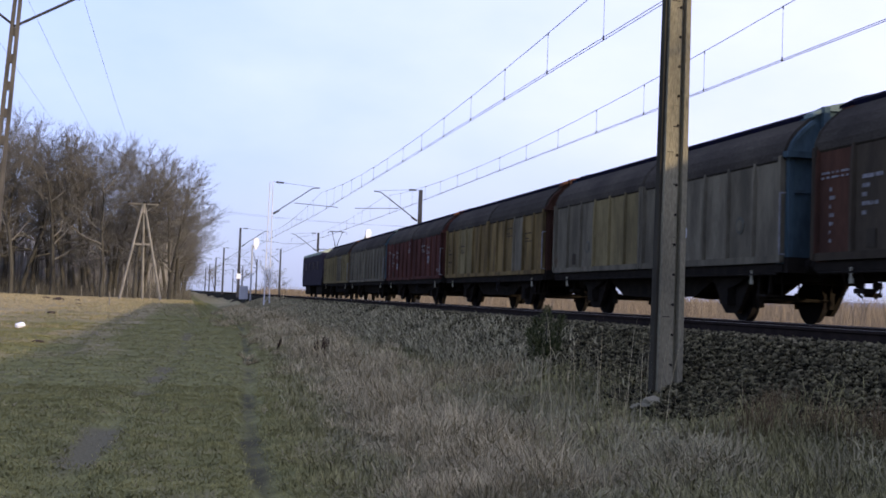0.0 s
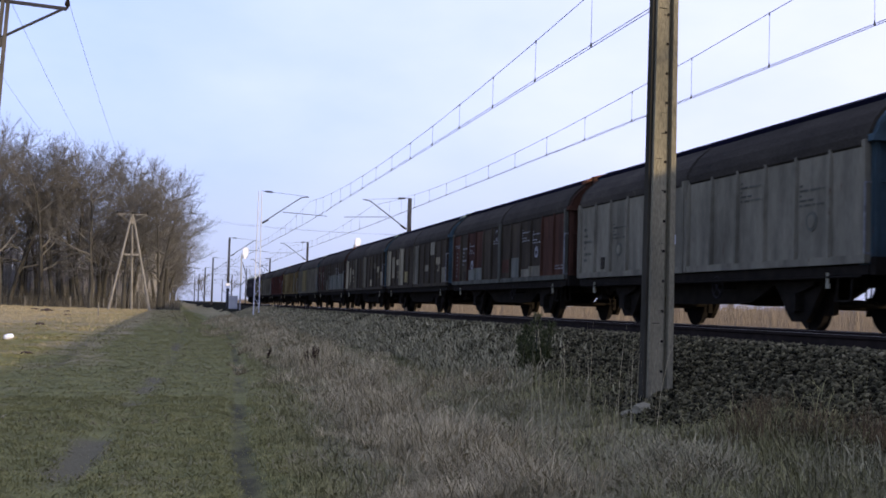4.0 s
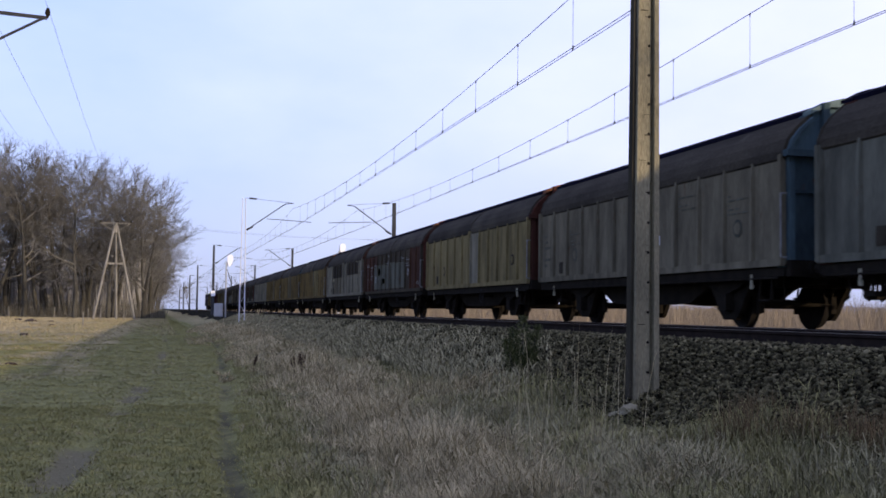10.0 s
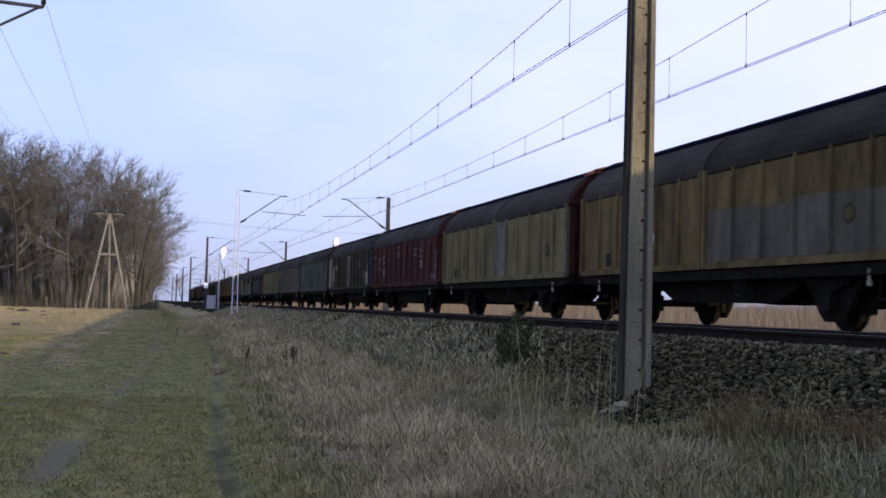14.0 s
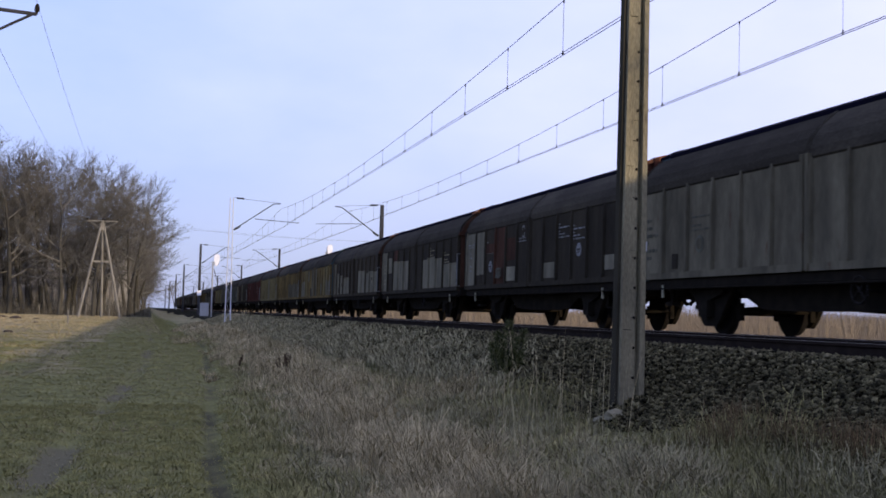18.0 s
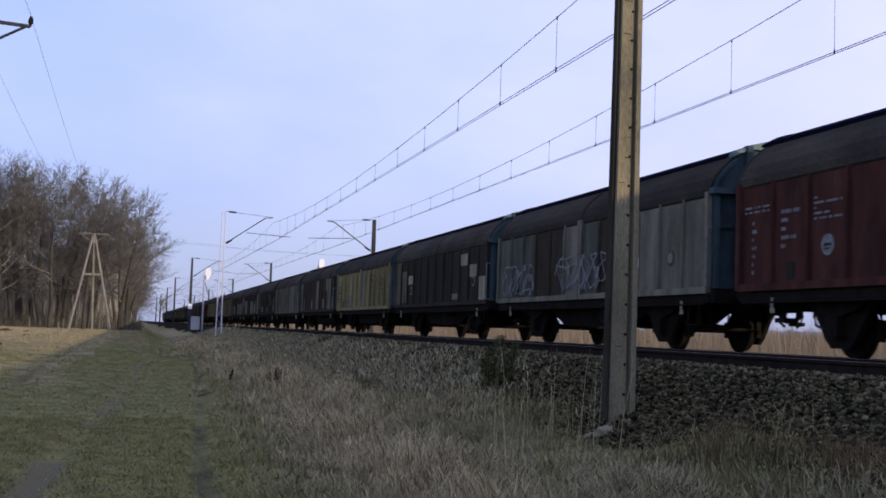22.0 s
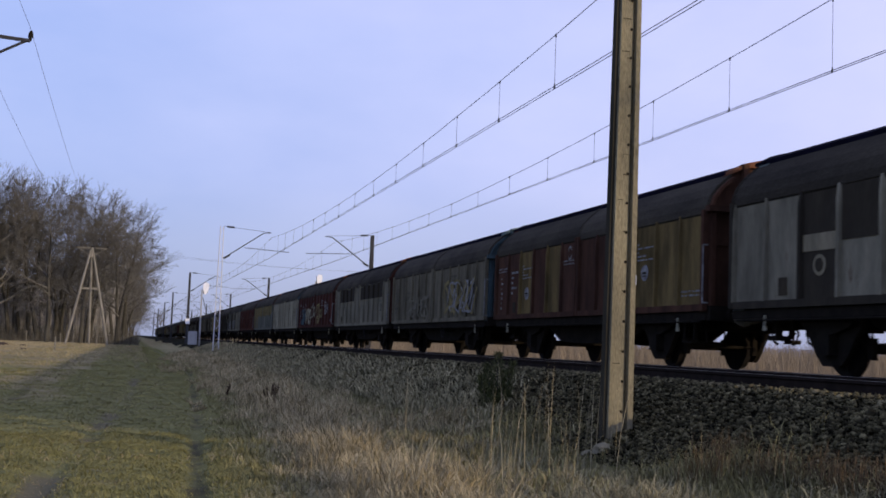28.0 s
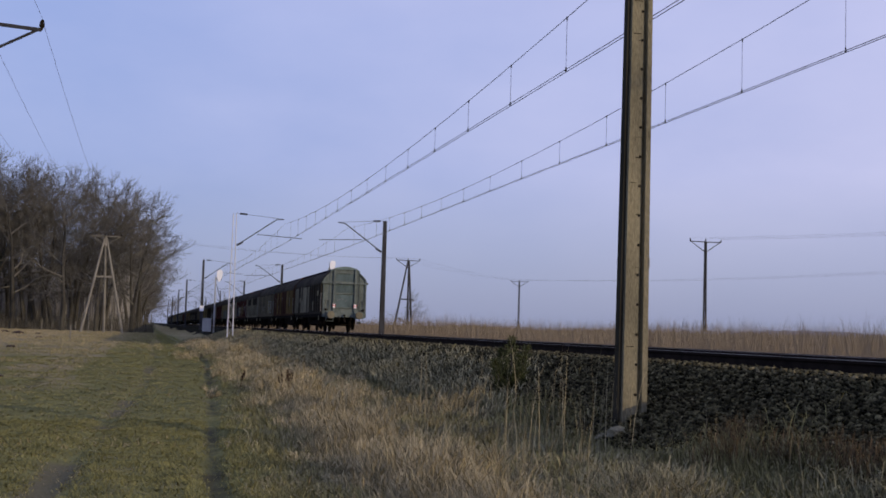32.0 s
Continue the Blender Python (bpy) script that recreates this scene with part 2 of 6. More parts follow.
# ---- ground ----
def ease(a, b, t):
    s = np.clip((t - a) / (b - a), 0, 1)
    return s * s * (3 - 2 * s)


def lane(y):
    """The middle of the cart track, which swings to the right on its way."""
    return np.interp(y, [0, 8, 11, 14, 18, 24, 30, 43, 60, 90, 112, 160], [-0.14, -0.11, -0.06, 0.06, 0.27, 0.58, 0.82, 1.2, 1.38, 1.25, 1.1, 0.6])


def gauge(y):
    """Half the distance between the two wheel ruts."""
    return np.interp(y, [10, 30, 45], [0.74, 0.79, 1.0])


def waves(x, y, seed, size):
    """Smooth irregular values from -1 to 1 over the ground."""
    r = np.random.RandomState(seed)
    out = np.zeros(np.broadcast(x, y).shape)
    for i in range(7):
        a, k, p = r.uniform(0, math.pi * 2), r.uniform(0.5, 2.2) / size, r.uniform(0, 6.3)
        out = out + np.sin((x * math.cos(a) + y * math.sin(a)) * k * 6.28 + p)
    return out / 3.2


def height(x, y):
    u = x - lane(y)
    g = gauge(y)
    z = -0.06 * np.exp(-((u + g) / 0.20) ** 2) - 0.075 * np.exp(-((u - g) / 0.13) ** 2)
    z = z + 0.02 * waves(x, y, 3, 1.3) + 0.05 * waves(x, y, 5, 9) * (1 - np.exp(-(u / 2.5) ** 2))
    z = z + 0.32 * ease(1.6, 4.3, x) + 0.28 * ease(4.0, 5.2, x) - 0.45 * ease(15.2, 18.5, x)
    return z + 0.25 * ease(-8, -45, x) * ease(20, 150, y)


def ground_sheet():
    xs = np.concatenate([-np.geomspace(2500, 7, 46), np.arange(-6.5, 6.5, 0.14), np.arange(6.6, 19, 0.6), np.geomspace(19.5, 2500, 44)])
    ys = np.concatenate([-np.geomspace(400, 6, 12), np.arange(-4, 7, 1.0), np.arange(7, 42, 0.22), np.geomspace(42.3, 4000, 90)])
    gx, gy = np.meshgrid(xs, ys)
    gz = height(gx, gy)
    v = np.stack([gx, gy, gz], -1).reshape(-1, 3)
    nx, ny = len(xs), len(ys)
    i = (np.arange(ny - 1)[:, None] * nx + np.arange(nx - 1)[None]).ravel()
    me = fast_mesh("ground", v, np.stack([i, i + 1, i + nx + 1, i + nx], -1), ground_material())
    u = (gx - lane(gy)).ravel()
    x, y = gx.ravel(), gy.ravel()
    g = gauge(y)
    bare = 0.85 * np.exp(-((u + g) / 0.20) ** 2) * np.clip(0.50 + 0.8 * waves(x, y, 8, 4), 0, 1) * (1 - 0.5 * ease(40, 90, y))
    bare = bare + (0.34 + 0.25 * waves(x, y, 17, 0.9)) * np.exp(-((x + 0.80) / 0.24) ** 2 - ((y - 12.2) / 1.8) ** 2)
    bare = bare + 0.22 * np.clip(waves(x, y, 18, 1.1), 0, 1) * np.exp(-(u / 1.6) ** 2)
    damp = 0.70 * np.exp(-((u - g) / 0.15) ** 2) * np.clip(0.85 + 0.5 * waves(x, y, 9, 3), 0, 1) * (1 - 0.4 * ease(50, 100, y))
    side = np.interp(y, [20, 24, 37, 105], [-2.2, -2.36, -2.64, -3.1])      # a fainter track that branches off to the left
    damp = damp + 0.5 * np.exp(-((x - side) / 0.2) ** 2) * ease(16, 26, y) * (1 - ease(100, 140, y)) + 0.45 * ease(3.9, 4.5, x) * (1 - ease(14, 24, y)) * ease(0, 5, y)
    damp = damp + 0.35 * ease(1.0, 1.3, u) * (1 - ease(1.5, 2.2, u)) * np.clip(0.5 + waves(x, y, 19, 2), 0, 1)
    dry = 0.55 * ease(1.2, 2.0, u) * (1 - 0.5 * ease(2.9, 3.6, x) * (1 - ease(25, 40, y))) + ease(-2.6, -3.6, u) * np.clip(0.35 + 0.5 * waves(x, y, 11, 7) + 0.9 * ease(20, 85, y), 0, 1) + 0.55 * np.exp(-((x + 2.0) / 0.5) ** 2 - ((y - 28.3) / 3.5) ** 2) + 0.34 * np.clip(waves(x, y, 14, 2.2), 0, 1)
    col = np.stack([np.clip(bare, 0, 1), np.clip(dry, 0, 1), np.clip(damp, 0, 1), np.ones_like(u)], -1).astype(np.float32)
    me.color_attributes.new("cover", "FLOAT_COLOR", "POINT")
    me.color_attributes["cover"].data.foreach_set("color", col.ravel())
    smooth(me)
    return tagged(new("ground", me), "meadow with a rutted grass track and dry verge", "ground", kind="structure")


def ground_material():
    m = material("meadow_soil", (0.200, 0.190, 0.072), (0.135, 0.130, 0.052), 2.2, (1, 1, 1), 0.95, 0, 0.5, 18, world_space=True, gloss=0.03)
    n, l = m.node_tree.nodes, m.node_tree.links
    cover = n.new("ShaderNodeVertexColor")
    cover.layer_name = "cover"
    split = n.new("ShaderNodeSeparateColor")
    l.new(cover.outputs[0], split.inputs[0])
    rough = n.new("ShaderNodeTexNoise")
    rough.inputs["Scale"].default_value, rough.inputs["Detail"].default_value = 2.4, 6
    l.new(n.new("ShaderNodeNewGeometry").outputs["Position"], rough.inputs["Vector"])
    value = n["Hue/Saturation/Value"]
    last = value.inputs["Color"].links[0].from_socket
    for channel, tone in ((1, (0.262, 0.218, 0.116, 1)), (2, (0.072, 0.066, 0.036, 1)), (0, (0.135, 0.120, 0.068, 1))):
        add = n.new("ShaderNodeMath")
        add.operation = "ADD"
        l.new(split.outputs[channel], add.inputs[0]), l.new(rough.outputs[0], add.inputs[1])
        edge = n.new("ShaderNodeMapRange")
        edge.inputs[1].default_value, edge.inputs[2].default_value = 0.75, 1.2
        l.new(add.outputs[0], edge.inputs[0])
        mix = n.new("ShaderNodeMix")
        mix.data_type = "RGBA"
        mix.inputs[7].default_value = tone
        l.new(edge.outputs[0], mix.inputs[0]), l.new(last, mix.inputs[6])
        last = mix.outputs[2]
    l.new(last, value.inputs["Color"])
    return m


ground_sheet()

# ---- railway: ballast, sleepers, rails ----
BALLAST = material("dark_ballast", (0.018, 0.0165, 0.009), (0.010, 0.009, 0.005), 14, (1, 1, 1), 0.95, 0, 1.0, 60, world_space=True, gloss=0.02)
STONES = material("ballast_stones", (0.132, 0.114, 0.058), (0.028, 0.025, 0.014), 11, (1, 1, 1), 0.95, 0, 0.6, 70, island=0.85, world_space=True, contrast=0.5, gloss=0.03)
# lighter tan copy of the ballast stones, sunlight put into the colour
LITSTONES = material("sunlit_ballast_stones", (0.23, 0.195, 0.105), (0.12, 0.103, 0.058), 7, (1, 1, 1), 0.9, 0, 0.3, 50, island=0.5, world_space=True, gloss=0.03)
SHOULDER = [(4.2, 0.22), (4.75, 0.50), (6.15, 1.10), (6.45, 1.11), (6.75, 1.05), (9.7, 1.05), (13.1, 1.02), (15.3, 0.45), (15.3, 0.2), (4.75, 0.2)]


def ballast_top(x):
    return np.interp(x, [p[0] for p in SHOULDER[:8]], [p[1] for p in SHOULDER[:8]])


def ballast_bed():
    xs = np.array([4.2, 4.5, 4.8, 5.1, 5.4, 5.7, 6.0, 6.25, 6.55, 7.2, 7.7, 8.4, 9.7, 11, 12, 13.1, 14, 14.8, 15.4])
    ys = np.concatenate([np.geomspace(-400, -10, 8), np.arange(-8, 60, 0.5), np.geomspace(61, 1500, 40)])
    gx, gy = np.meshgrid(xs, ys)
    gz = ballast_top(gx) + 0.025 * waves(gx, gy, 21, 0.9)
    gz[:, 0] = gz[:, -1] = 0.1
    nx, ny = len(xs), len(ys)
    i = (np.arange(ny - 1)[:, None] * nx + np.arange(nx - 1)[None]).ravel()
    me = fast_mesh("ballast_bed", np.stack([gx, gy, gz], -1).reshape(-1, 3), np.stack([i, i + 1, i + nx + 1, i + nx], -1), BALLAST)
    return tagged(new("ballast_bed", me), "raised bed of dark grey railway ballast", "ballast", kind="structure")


ballast_bed()


def loose_stones(name, seed, n, mat, label, crest=False):
    """Angular stones on the shoulder and between the rails, thinner with distance."""
    r = np.random.RandomState(seed)
    y = 5.5 + 75 * r.rand(n) ** 2.0
    if crest:
        x = np.where(r.rand(n) < 0.85, r.normal(6.22, 0.13, n), 4.7 + 1.7 * r.rand(n) ** 0.6)
    else:
        x = np.where(r.rand(n) < 0.86, 4.5 + 2.35 * r.rand(n) ** 0.8, r.uniform(6.8, 9.8, n))
    z = ballast_top(x) + 0.012 + 0.045 * r.rand(n)
    size = (0.010 + 0.023 * r.rand(n) ** 1.5) * (1 + 0.010 * y)
    base = np.array([(1, 0, 0), (-1, 0, 0), (0, 1, 0), (0, -1, 0), (0, 0, 1), (0, 0, -1)], float)
    tri = np.array([(0, 2, 4), (2, 1, 4), (1, 3, 4), (3, 0, 4), (2, 0, 5), (1, 2, 5), (3, 1, 5), (0, 3, 5)])
    v = base[None] * (0.45 + 1.05 * r.rand(n, 6, 1)) + 0.7 * (r.rand(n, 6, 3) - 0.5)
    a, b = r.uniform(0, 6.28, n), r.uniform(-0.9, 0.9, n)
    ca, sa, cb, sb = np.cos(a), np.sin(a), np.cos(b), np.sin(b)
    vx, vz = v[..., 0] * cb[:, None] + v[..., 2] * sb[:, None], -v[..., 0] * sb[:, None] + v[..., 2] * cb[:, None]
    vx, vy = vx * ca[:, None] - v[..., 1] * sa[:, None], vx * sa[:, None] + v[..., 1] * ca[:, None]
    v = np.stack([vx, vy, vz * 0.8], -1) * size[:, None, None] + np.stack([x, y, z], -1)[:, None]
    f = (tri[None] + 6 * np.arange(n)[:, None, None]).reshape(-1, 3)
    return tagged(new(name, fast_mesh(name, v.reshape(-1, 3), f, mat)), label, "gravel", kind="stuff")


loose_stones("ballast_stones", 4, 130000, STONES, "loose angular grey-brown ballast stones")
# the sunlit line of the crest, painted by lighter stones
loose_stones("pale_stones", 5, 5200, LITSTONES, "stones along the crest of the ballast, coloured as if sunlit", True)
RAIL_OUTLINE = [(-0.07, 0), (0.07, 0), (0.07, 0.012), (0.012, 0.035), (0.012, 0.125), (0.035, 0.14), (0.035, 0.168), (-0.035, 0.168),
                (-0.035, 0.14), (-0.012, 0.125), (-0.012, 0.035), (-0.07, 0.012)]


def railway_track(x, top, first, count):
    base = tagged(new("railway_track"), "rusty steel rails on concrete sleepers in ballast", "railway track", "railway tracks", "structure")
    base.location = (x, 0, top)
    for s in (-0.755, 0.755):
        rail = part("rail", prism(B(), [(a + s, b - 0.172) for a, b in RAIL_OUTLINE], -300, 1500), RUSTY, base)
        part("running_surface", box(B(), s - 0.028, s + 0.028, -300, 1500, -0.003, 0.0), RAILTOP, rail, "polished rail head")
    sleeper = data("sleeper", prism(B(), [(-1.25, -0.30), (1.25, -0.30), (1.25, -0.19), (0.55, -0.175), (-0.55, -0.175), (-1.25, -0.19)], -0.13, 0.13))
    chair = data("rail_chair", box(box(B(), -0.87, -0.64, -0.09, 0.09, -0.185, -0.135), 0.64, 0.87, -0.09, 0.09, -0.185, -0.135))
    for i in range(count):
        s = part("sleeper", sleeper, SLEEPER, base, at=(0, first + 0.6 * i, 0))
        part("rail_chair", chair, RUSTY, s)
    return base


railway_track(X_NEAR, RAIL_NEAR, 4, 120)
railway_track(X_FAR, RAIL_FAR, 4, 90)

# ---- overhead line ----
LENS_WHITE = material("sunlit_white_enamel", (0.95, 0.95, 0.95), (0.9, 0.9, 0.9), 4, rough=0.3)
LATTICE = material("white_lattice_paint", (0.72, 0.72, 0.74), (0.62, 0.62, 0.64), 3, (1, 1, 0.3), gloss=0.1)
MAST_LEFT = [(4.92, 11.25), (4.92, 71.25), (5.55, 125), (5.75, 184), (6.0, 240), (6.0, 300), (6.0, 360)]
MAST_RIGHT = [(14.3, 71.25), (14.25, 128), (14.3, 180), (14.3, 240), (14.3, 300), (14.3, 360)]


def bracket(base, s, x0, reach, mat):
    """A cantilever: raking strut, top tie with insulator, and the arm that steadies the contact wire; s is the side to which it reaches."""
    part("strut", rod(rod(B(), (x0 * s + 0.1 * s, 0, 6.05), (reach * s, 0, 7.72), 0.035), (reach * s, 0, 7.72), ((reach + 0.45) * s, 0, 7.76), 0.03), mat, base)
    part("insulator", rod(B(), (x0 * s + 0.08 * s, 0, 6.03), (x0 * s + 0.45 * s, 0, 6.25), 0.07), DARKPOST, base)
    part("insulator", rod(B(), (x0 * s + 0.2 * s, 0, 7.98), (x0 * s + 0.65 * s, 0, 7.96), 0.06), DARKPOST, base)
    part("tie", rod(B(), (x0 * s, 0, 8.0), ((reach + 0.4) * s, 0, 7.78), 0.012), STEEL, base)
    part("steady_arm", rod(B(), ((reach - 1.15) * s, 0, 6.75), ((reach + 1.6) * s, 0, 6.62), 0.022), mat, base)


def far_mast(x, y, s, mat, lattice=False, top=8.3):
    base = tagged(new("catenary_mast"), "catenary mast with a cantilever arm beside the railway", "catenary mast", "catenary masts")
    base.location = (x, y, 0.3)
    h = top - 0.3
    if lattice:
        for dx in (-0.17, 0.17):
            part("leg", rod(B(), (dx, 0, 0), (dx * 0.55, 0, h), 0.032, 0.026, 4), mat, base)
        bm = B()
        for i in range(16):
            z0, z1 = h * i / 16, h * (i + 1) / 16
            a, b = 0.17 - 0.075 * i / 16, 0.17 - 0.075 * (i + 1) / 16
            rod(bm, (a * (-1) ** i, 0, z0), (-b * (-1) ** i, 0, z1), 0.009, sides=4)
        part("lacing", bm, mat, base)
    else:
        part("post", prism(B(), [(-0.16, 0), (0.16, 0), (0.10, h), (-0.10, h)], -0.13, 0.13), mat, base)
        part("foundation", box(B(), -0.35, 0.35, -0.35, 0.35, -0.3, 0.25), CONCRETE, base)
    bracket(base, s, 0.1, 2.55, DARKPOST)
    return base


for i, (x, y) in enumerate(MAST_LEFT[1:]):
    mast = far_mast(x, y, 1, LATTICE if i == 0 else DARKPOST, lattice=i == 0)
    if i == 1:
        part("mast_plate", box(B(), -0.22, 0.22, -0.16, -0.14, 2.55, 3.1), LENS_WHITE, mast, "white plate on the mast")
for x, y in MAST_RIGHT:
    far_mast(x, y, -1, DARKPOST)


def near_mast(x, y):
    """The tall concrete mast of I section, with a row of holes in its web."""
    base = tagged(new("concrete_mast"), "tall weathered concrete catenary mast with a row of holes", "catenary mast", "catenary masts")
    base.location = (x, y, 0.5)
    base.rotation_euler = (0, 0.004, 0)
    bm = B()
    rings = []
    for z, k in ((-0.4, 1.0), (8.2, 0.70)):
        w, d = 0.146 * k, 0.085 * k
        ring = [(-w + 0.008, -d), (-w * 0.78, -d), (-w * 0.74, -d + 0.016), (w * 0.20, -d + 0.018), (w * 0.24, -d + 0.075 * k), (w * 0.50, -d + 0.075 * k),
                (w * 0.54, -d - 0.004), (w - 0.008, -d - 0.004), (w, -d + 0.008), (w, d), (-w, d), (-w, d * 0.85), (-w * 0.35, d * 0.6), (-w * 0.35, -d * 0.25), (-w, -d * 0.62)]
        rings.append([bm.verts.new((a, b, z)) for a, b in ring])
    for i in range(len(rings[0])):
        j = (i + 1) % len(rings[0])
        bm.faces.new((rings[0][i], rings[0][j], rings[1][j], rings[1][i]))
    bm.faces.new(rings[0][::-1]), bm.faces.new(rings[1])
    part("post", bm, CONCRETE, base)
    hole = data("hole", rod(B(), (0, 0, 0), (0, 0.02, 0), 0.016, sides=8))
    for i in range(22):
        z = 0.35 + 0.313 * i
        k = 1 - 0.30 * (z + 0.4) / 8.6
        part("hole", hole, CHASSIS, base, at=(0.146 * k * 0.10, -0.085 * k + 0.012, z))
    r = random.Random(12)
    # the left side is faced with much darker concrete than the post
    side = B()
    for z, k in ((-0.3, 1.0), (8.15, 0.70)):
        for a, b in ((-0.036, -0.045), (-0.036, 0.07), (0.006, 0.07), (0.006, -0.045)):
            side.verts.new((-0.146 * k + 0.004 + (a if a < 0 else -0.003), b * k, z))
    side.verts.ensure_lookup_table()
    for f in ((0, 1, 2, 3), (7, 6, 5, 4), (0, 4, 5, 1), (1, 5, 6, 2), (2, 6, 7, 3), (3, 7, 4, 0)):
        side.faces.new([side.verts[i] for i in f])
    part("side_face", side, SIDECON, base, "dark left side of the mast")
    for i in range(9):                       # cracks and form joints across the web
        z = 0.15 + 7.0 * (i + r.uniform(-0.45, 0.45)) / 9
        k = 1 - 0.30 * (z + 0.4) / 8.6
        a = r.choice((-0.72, -0.72, -0.3)) * 0.146 * k
        b = a + r.uniform(0.05, 0.13) * k
        part("crack", box(B(), a, min(b, 0.19 * 0.146 * k), -0.085 * k + 0.0135, -0.085 * k + 0.02, z, z + r.uniform(0.003, 0.010)), SIDECON, base)
    for i in range(0, 22, 2):                # cracks that start at the holes
        z = 0.35 + 0.313 * i + r.uniform(-0.02, 0.02)
        k = 1 - 0.30 * (z + 0.4) / 8.6
        part("crack", box(B(), r.uniform(-0.35, -0.05) * 0.146 * k, 0.18 * 0.146 * k, -0.085 * k + 0.0135, -0.085 * k + 0.02, z, z + r.uniform(0.004, 0.012)), SIDECON, base)
    foot = B()
    bmesh.ops.create_icosphere(foot, subdivisions=3, radius=0.32)
    for v in foot.verts:
        v.co = Vector((v.co.x * 1.05, v.co.y, v.co.z * 0.62)) * (1 + 0.16 * noise.noise(v.co * 5))
    part("foundation", foot, CONCRETE, base, "rough concrete footing", at=(0, 0, -0.16))
    part("tag_plate", box(B(), 0.126, 0.136, -0.09, -0.04, 1.68, 1.78), PALEPOST, base, "small white plate on the edge of the mast")
    part("earth_cable", wire(B(), [(-0.12, -0.16, 7.9), (-0.16, -0.18, 6.6), (-0.19, -0.18, 5.6), (-0.13, -0.16, 4.75)], 0.012), CHASSIS, base)
    bracket(base, 1, 0.1, 2.55, DARKPOST)
    return base


near_mast(4.945, 11.25)


def sag(y, a, b, za, zb, low):
    s = (y - a) / (b - a)
    return za + (zb - za) * s - 4 * (0.5 * (za + zb) - low) * s * (1 - s)


def overhead_line(x, spans, first_end, hung, step):
    """Wires over one track; a dropper hangs at hung and at every step from there."""
    base = tagged(new("overhead_line"), "contact wires hung by droppers from a sagging messenger cable", "overhead wire", "overhead lines")
    ys = [p[1] for p in spans]
    for k in (-0.04, 0.04):
        part("contact_wire", wire(B(), [(x + k + 0.2 * (-1) ** i, y, 6.54) for i, y in enumerate([-49.0] + ys)], 0.008), STEEL, base)
    pts = []
    for i, (a, b) in enumerate(zip([-49.0] + ys, ys)):
        za = first_end if i == 1 else 7.76
        zb = first_end if i == 0 else 7.76
        for j in range(13):
            y = a + (b - a) * j / 13
            pts.append((x + 0.2 * (-1) ** i * (1 - 2 * j / 13), y, sag(y, a, b, za, zb, 7.06)))
        if b < 260:
            first = hung + step * math.ceil((a + 1.5 - hung) / step)
            for j in range(int((b - 1.0 - first) / step) + 1):
                y = first + step * j
                k = 0.2 * (-1) ** i * (1 - 2 * (y - a) / (b - a))
                top = sag(y, a, b, za, zb, 7.06)
                wire_ = part("dropper", rod(B(), (x + k, y, 6.54), (x + k, y, top), 0.005, sides=4), STEEL, base)
                part("clip", rod(B(), (x + k, y, 6.52), (x + k, y, 6.61), 0.022, 0.014, sides=4), DARKPOST, wire_)
                part("clip", rod(B(), (x + k, y, top - 0.05), (x + k, y, top + 0.02), 0.016, sides=4), DARKPOST, wire_)
    pts.append((x, ys[-1], 7.76))
    part("messenger_wire", wire(B(), pts, 0.009), STEEL, base)
    return base


overhead_line(7.75, MAST_LEFT, 8.1, 20.7, 3.6)
overhead_line(X_FAR, [(14.3, 11.25)] + MAST_RIGHT, 8.25, 17.5, 3.68)


# ---- signals ----


def signal(x, y, h, cabinet):
    base = tagged(new("railway_signal"), "railway light signal with a pale round head on a steel post", "signal", "railway signals")
    base.location = (x, y, 0.4)
    part("post", rod(B(), (0, 0, 0), (0, 0, h), 0.075, 0.06, 8), PALEPOST, base)
    part("head", prism(B(), [(0.20, h - 0.35), (0.34, h - 0.35), (0.48, h - 0.1), (0.56, h + 0.25), (0.55, h + 0.5), (0.44, h + 0.64), (0.22, h + 0.64), (0.08, h + 0.48), (0.08, h + 0.1)], -0.12, 0.12), LENS_WHITE, base, "white enamelled signal head")
    part("hood", box(B(), 0.1, 0.5, 0.12, 0.4, h - 0.2, h + 0.5), CHASSIS, base)
    part("ladder", rod(rod(B(), (0.5, 0.1, h - 2), (0.1, 0.1, h - 0.6), 0.03), (0, 0.1, h - 2.6), (0.5, 0.1, h - 2), 0.03), DARKPOST, base)
    if cabinet:
        part("relay_cabinet", box(box(B(), -0.92, -0.22, -0.3, 0.3, 0.45, 1.55), -0.87, -0.27, -0.32, -0.3, 0.52, 1.48), PALEPOST, base, "grey steel relay cabinet")
    return base


signal(5.4, 98, 5.0, True)
signal(15.2, 100, 6.3, False)

# ---- power line poles ----
def crossarm(base, z, half, mat, pins=True):
    part("crossarm", box(B(), -half, half, -0.05, 0.05, z - 0.05, z + 0.05), mat, base)
    part("brace", rod(rod(B(), (-half * 0.95, 0, z), (0, 0, z - 1.15), 0.045), (half * 0.95, 0, z), (0, 0, z - 1.15), 0.045), mat, base)
    if pins:
        for x in (-half, 0, half):
            part("insulator", rod(rod(B(), (x, 0, z), (x, 0, z + 0.32), 0.045, 0.05), (x, 0, z + 0.1), (x, 0, z + 0.26), 0.085, 0.07), CHASSIS, base)


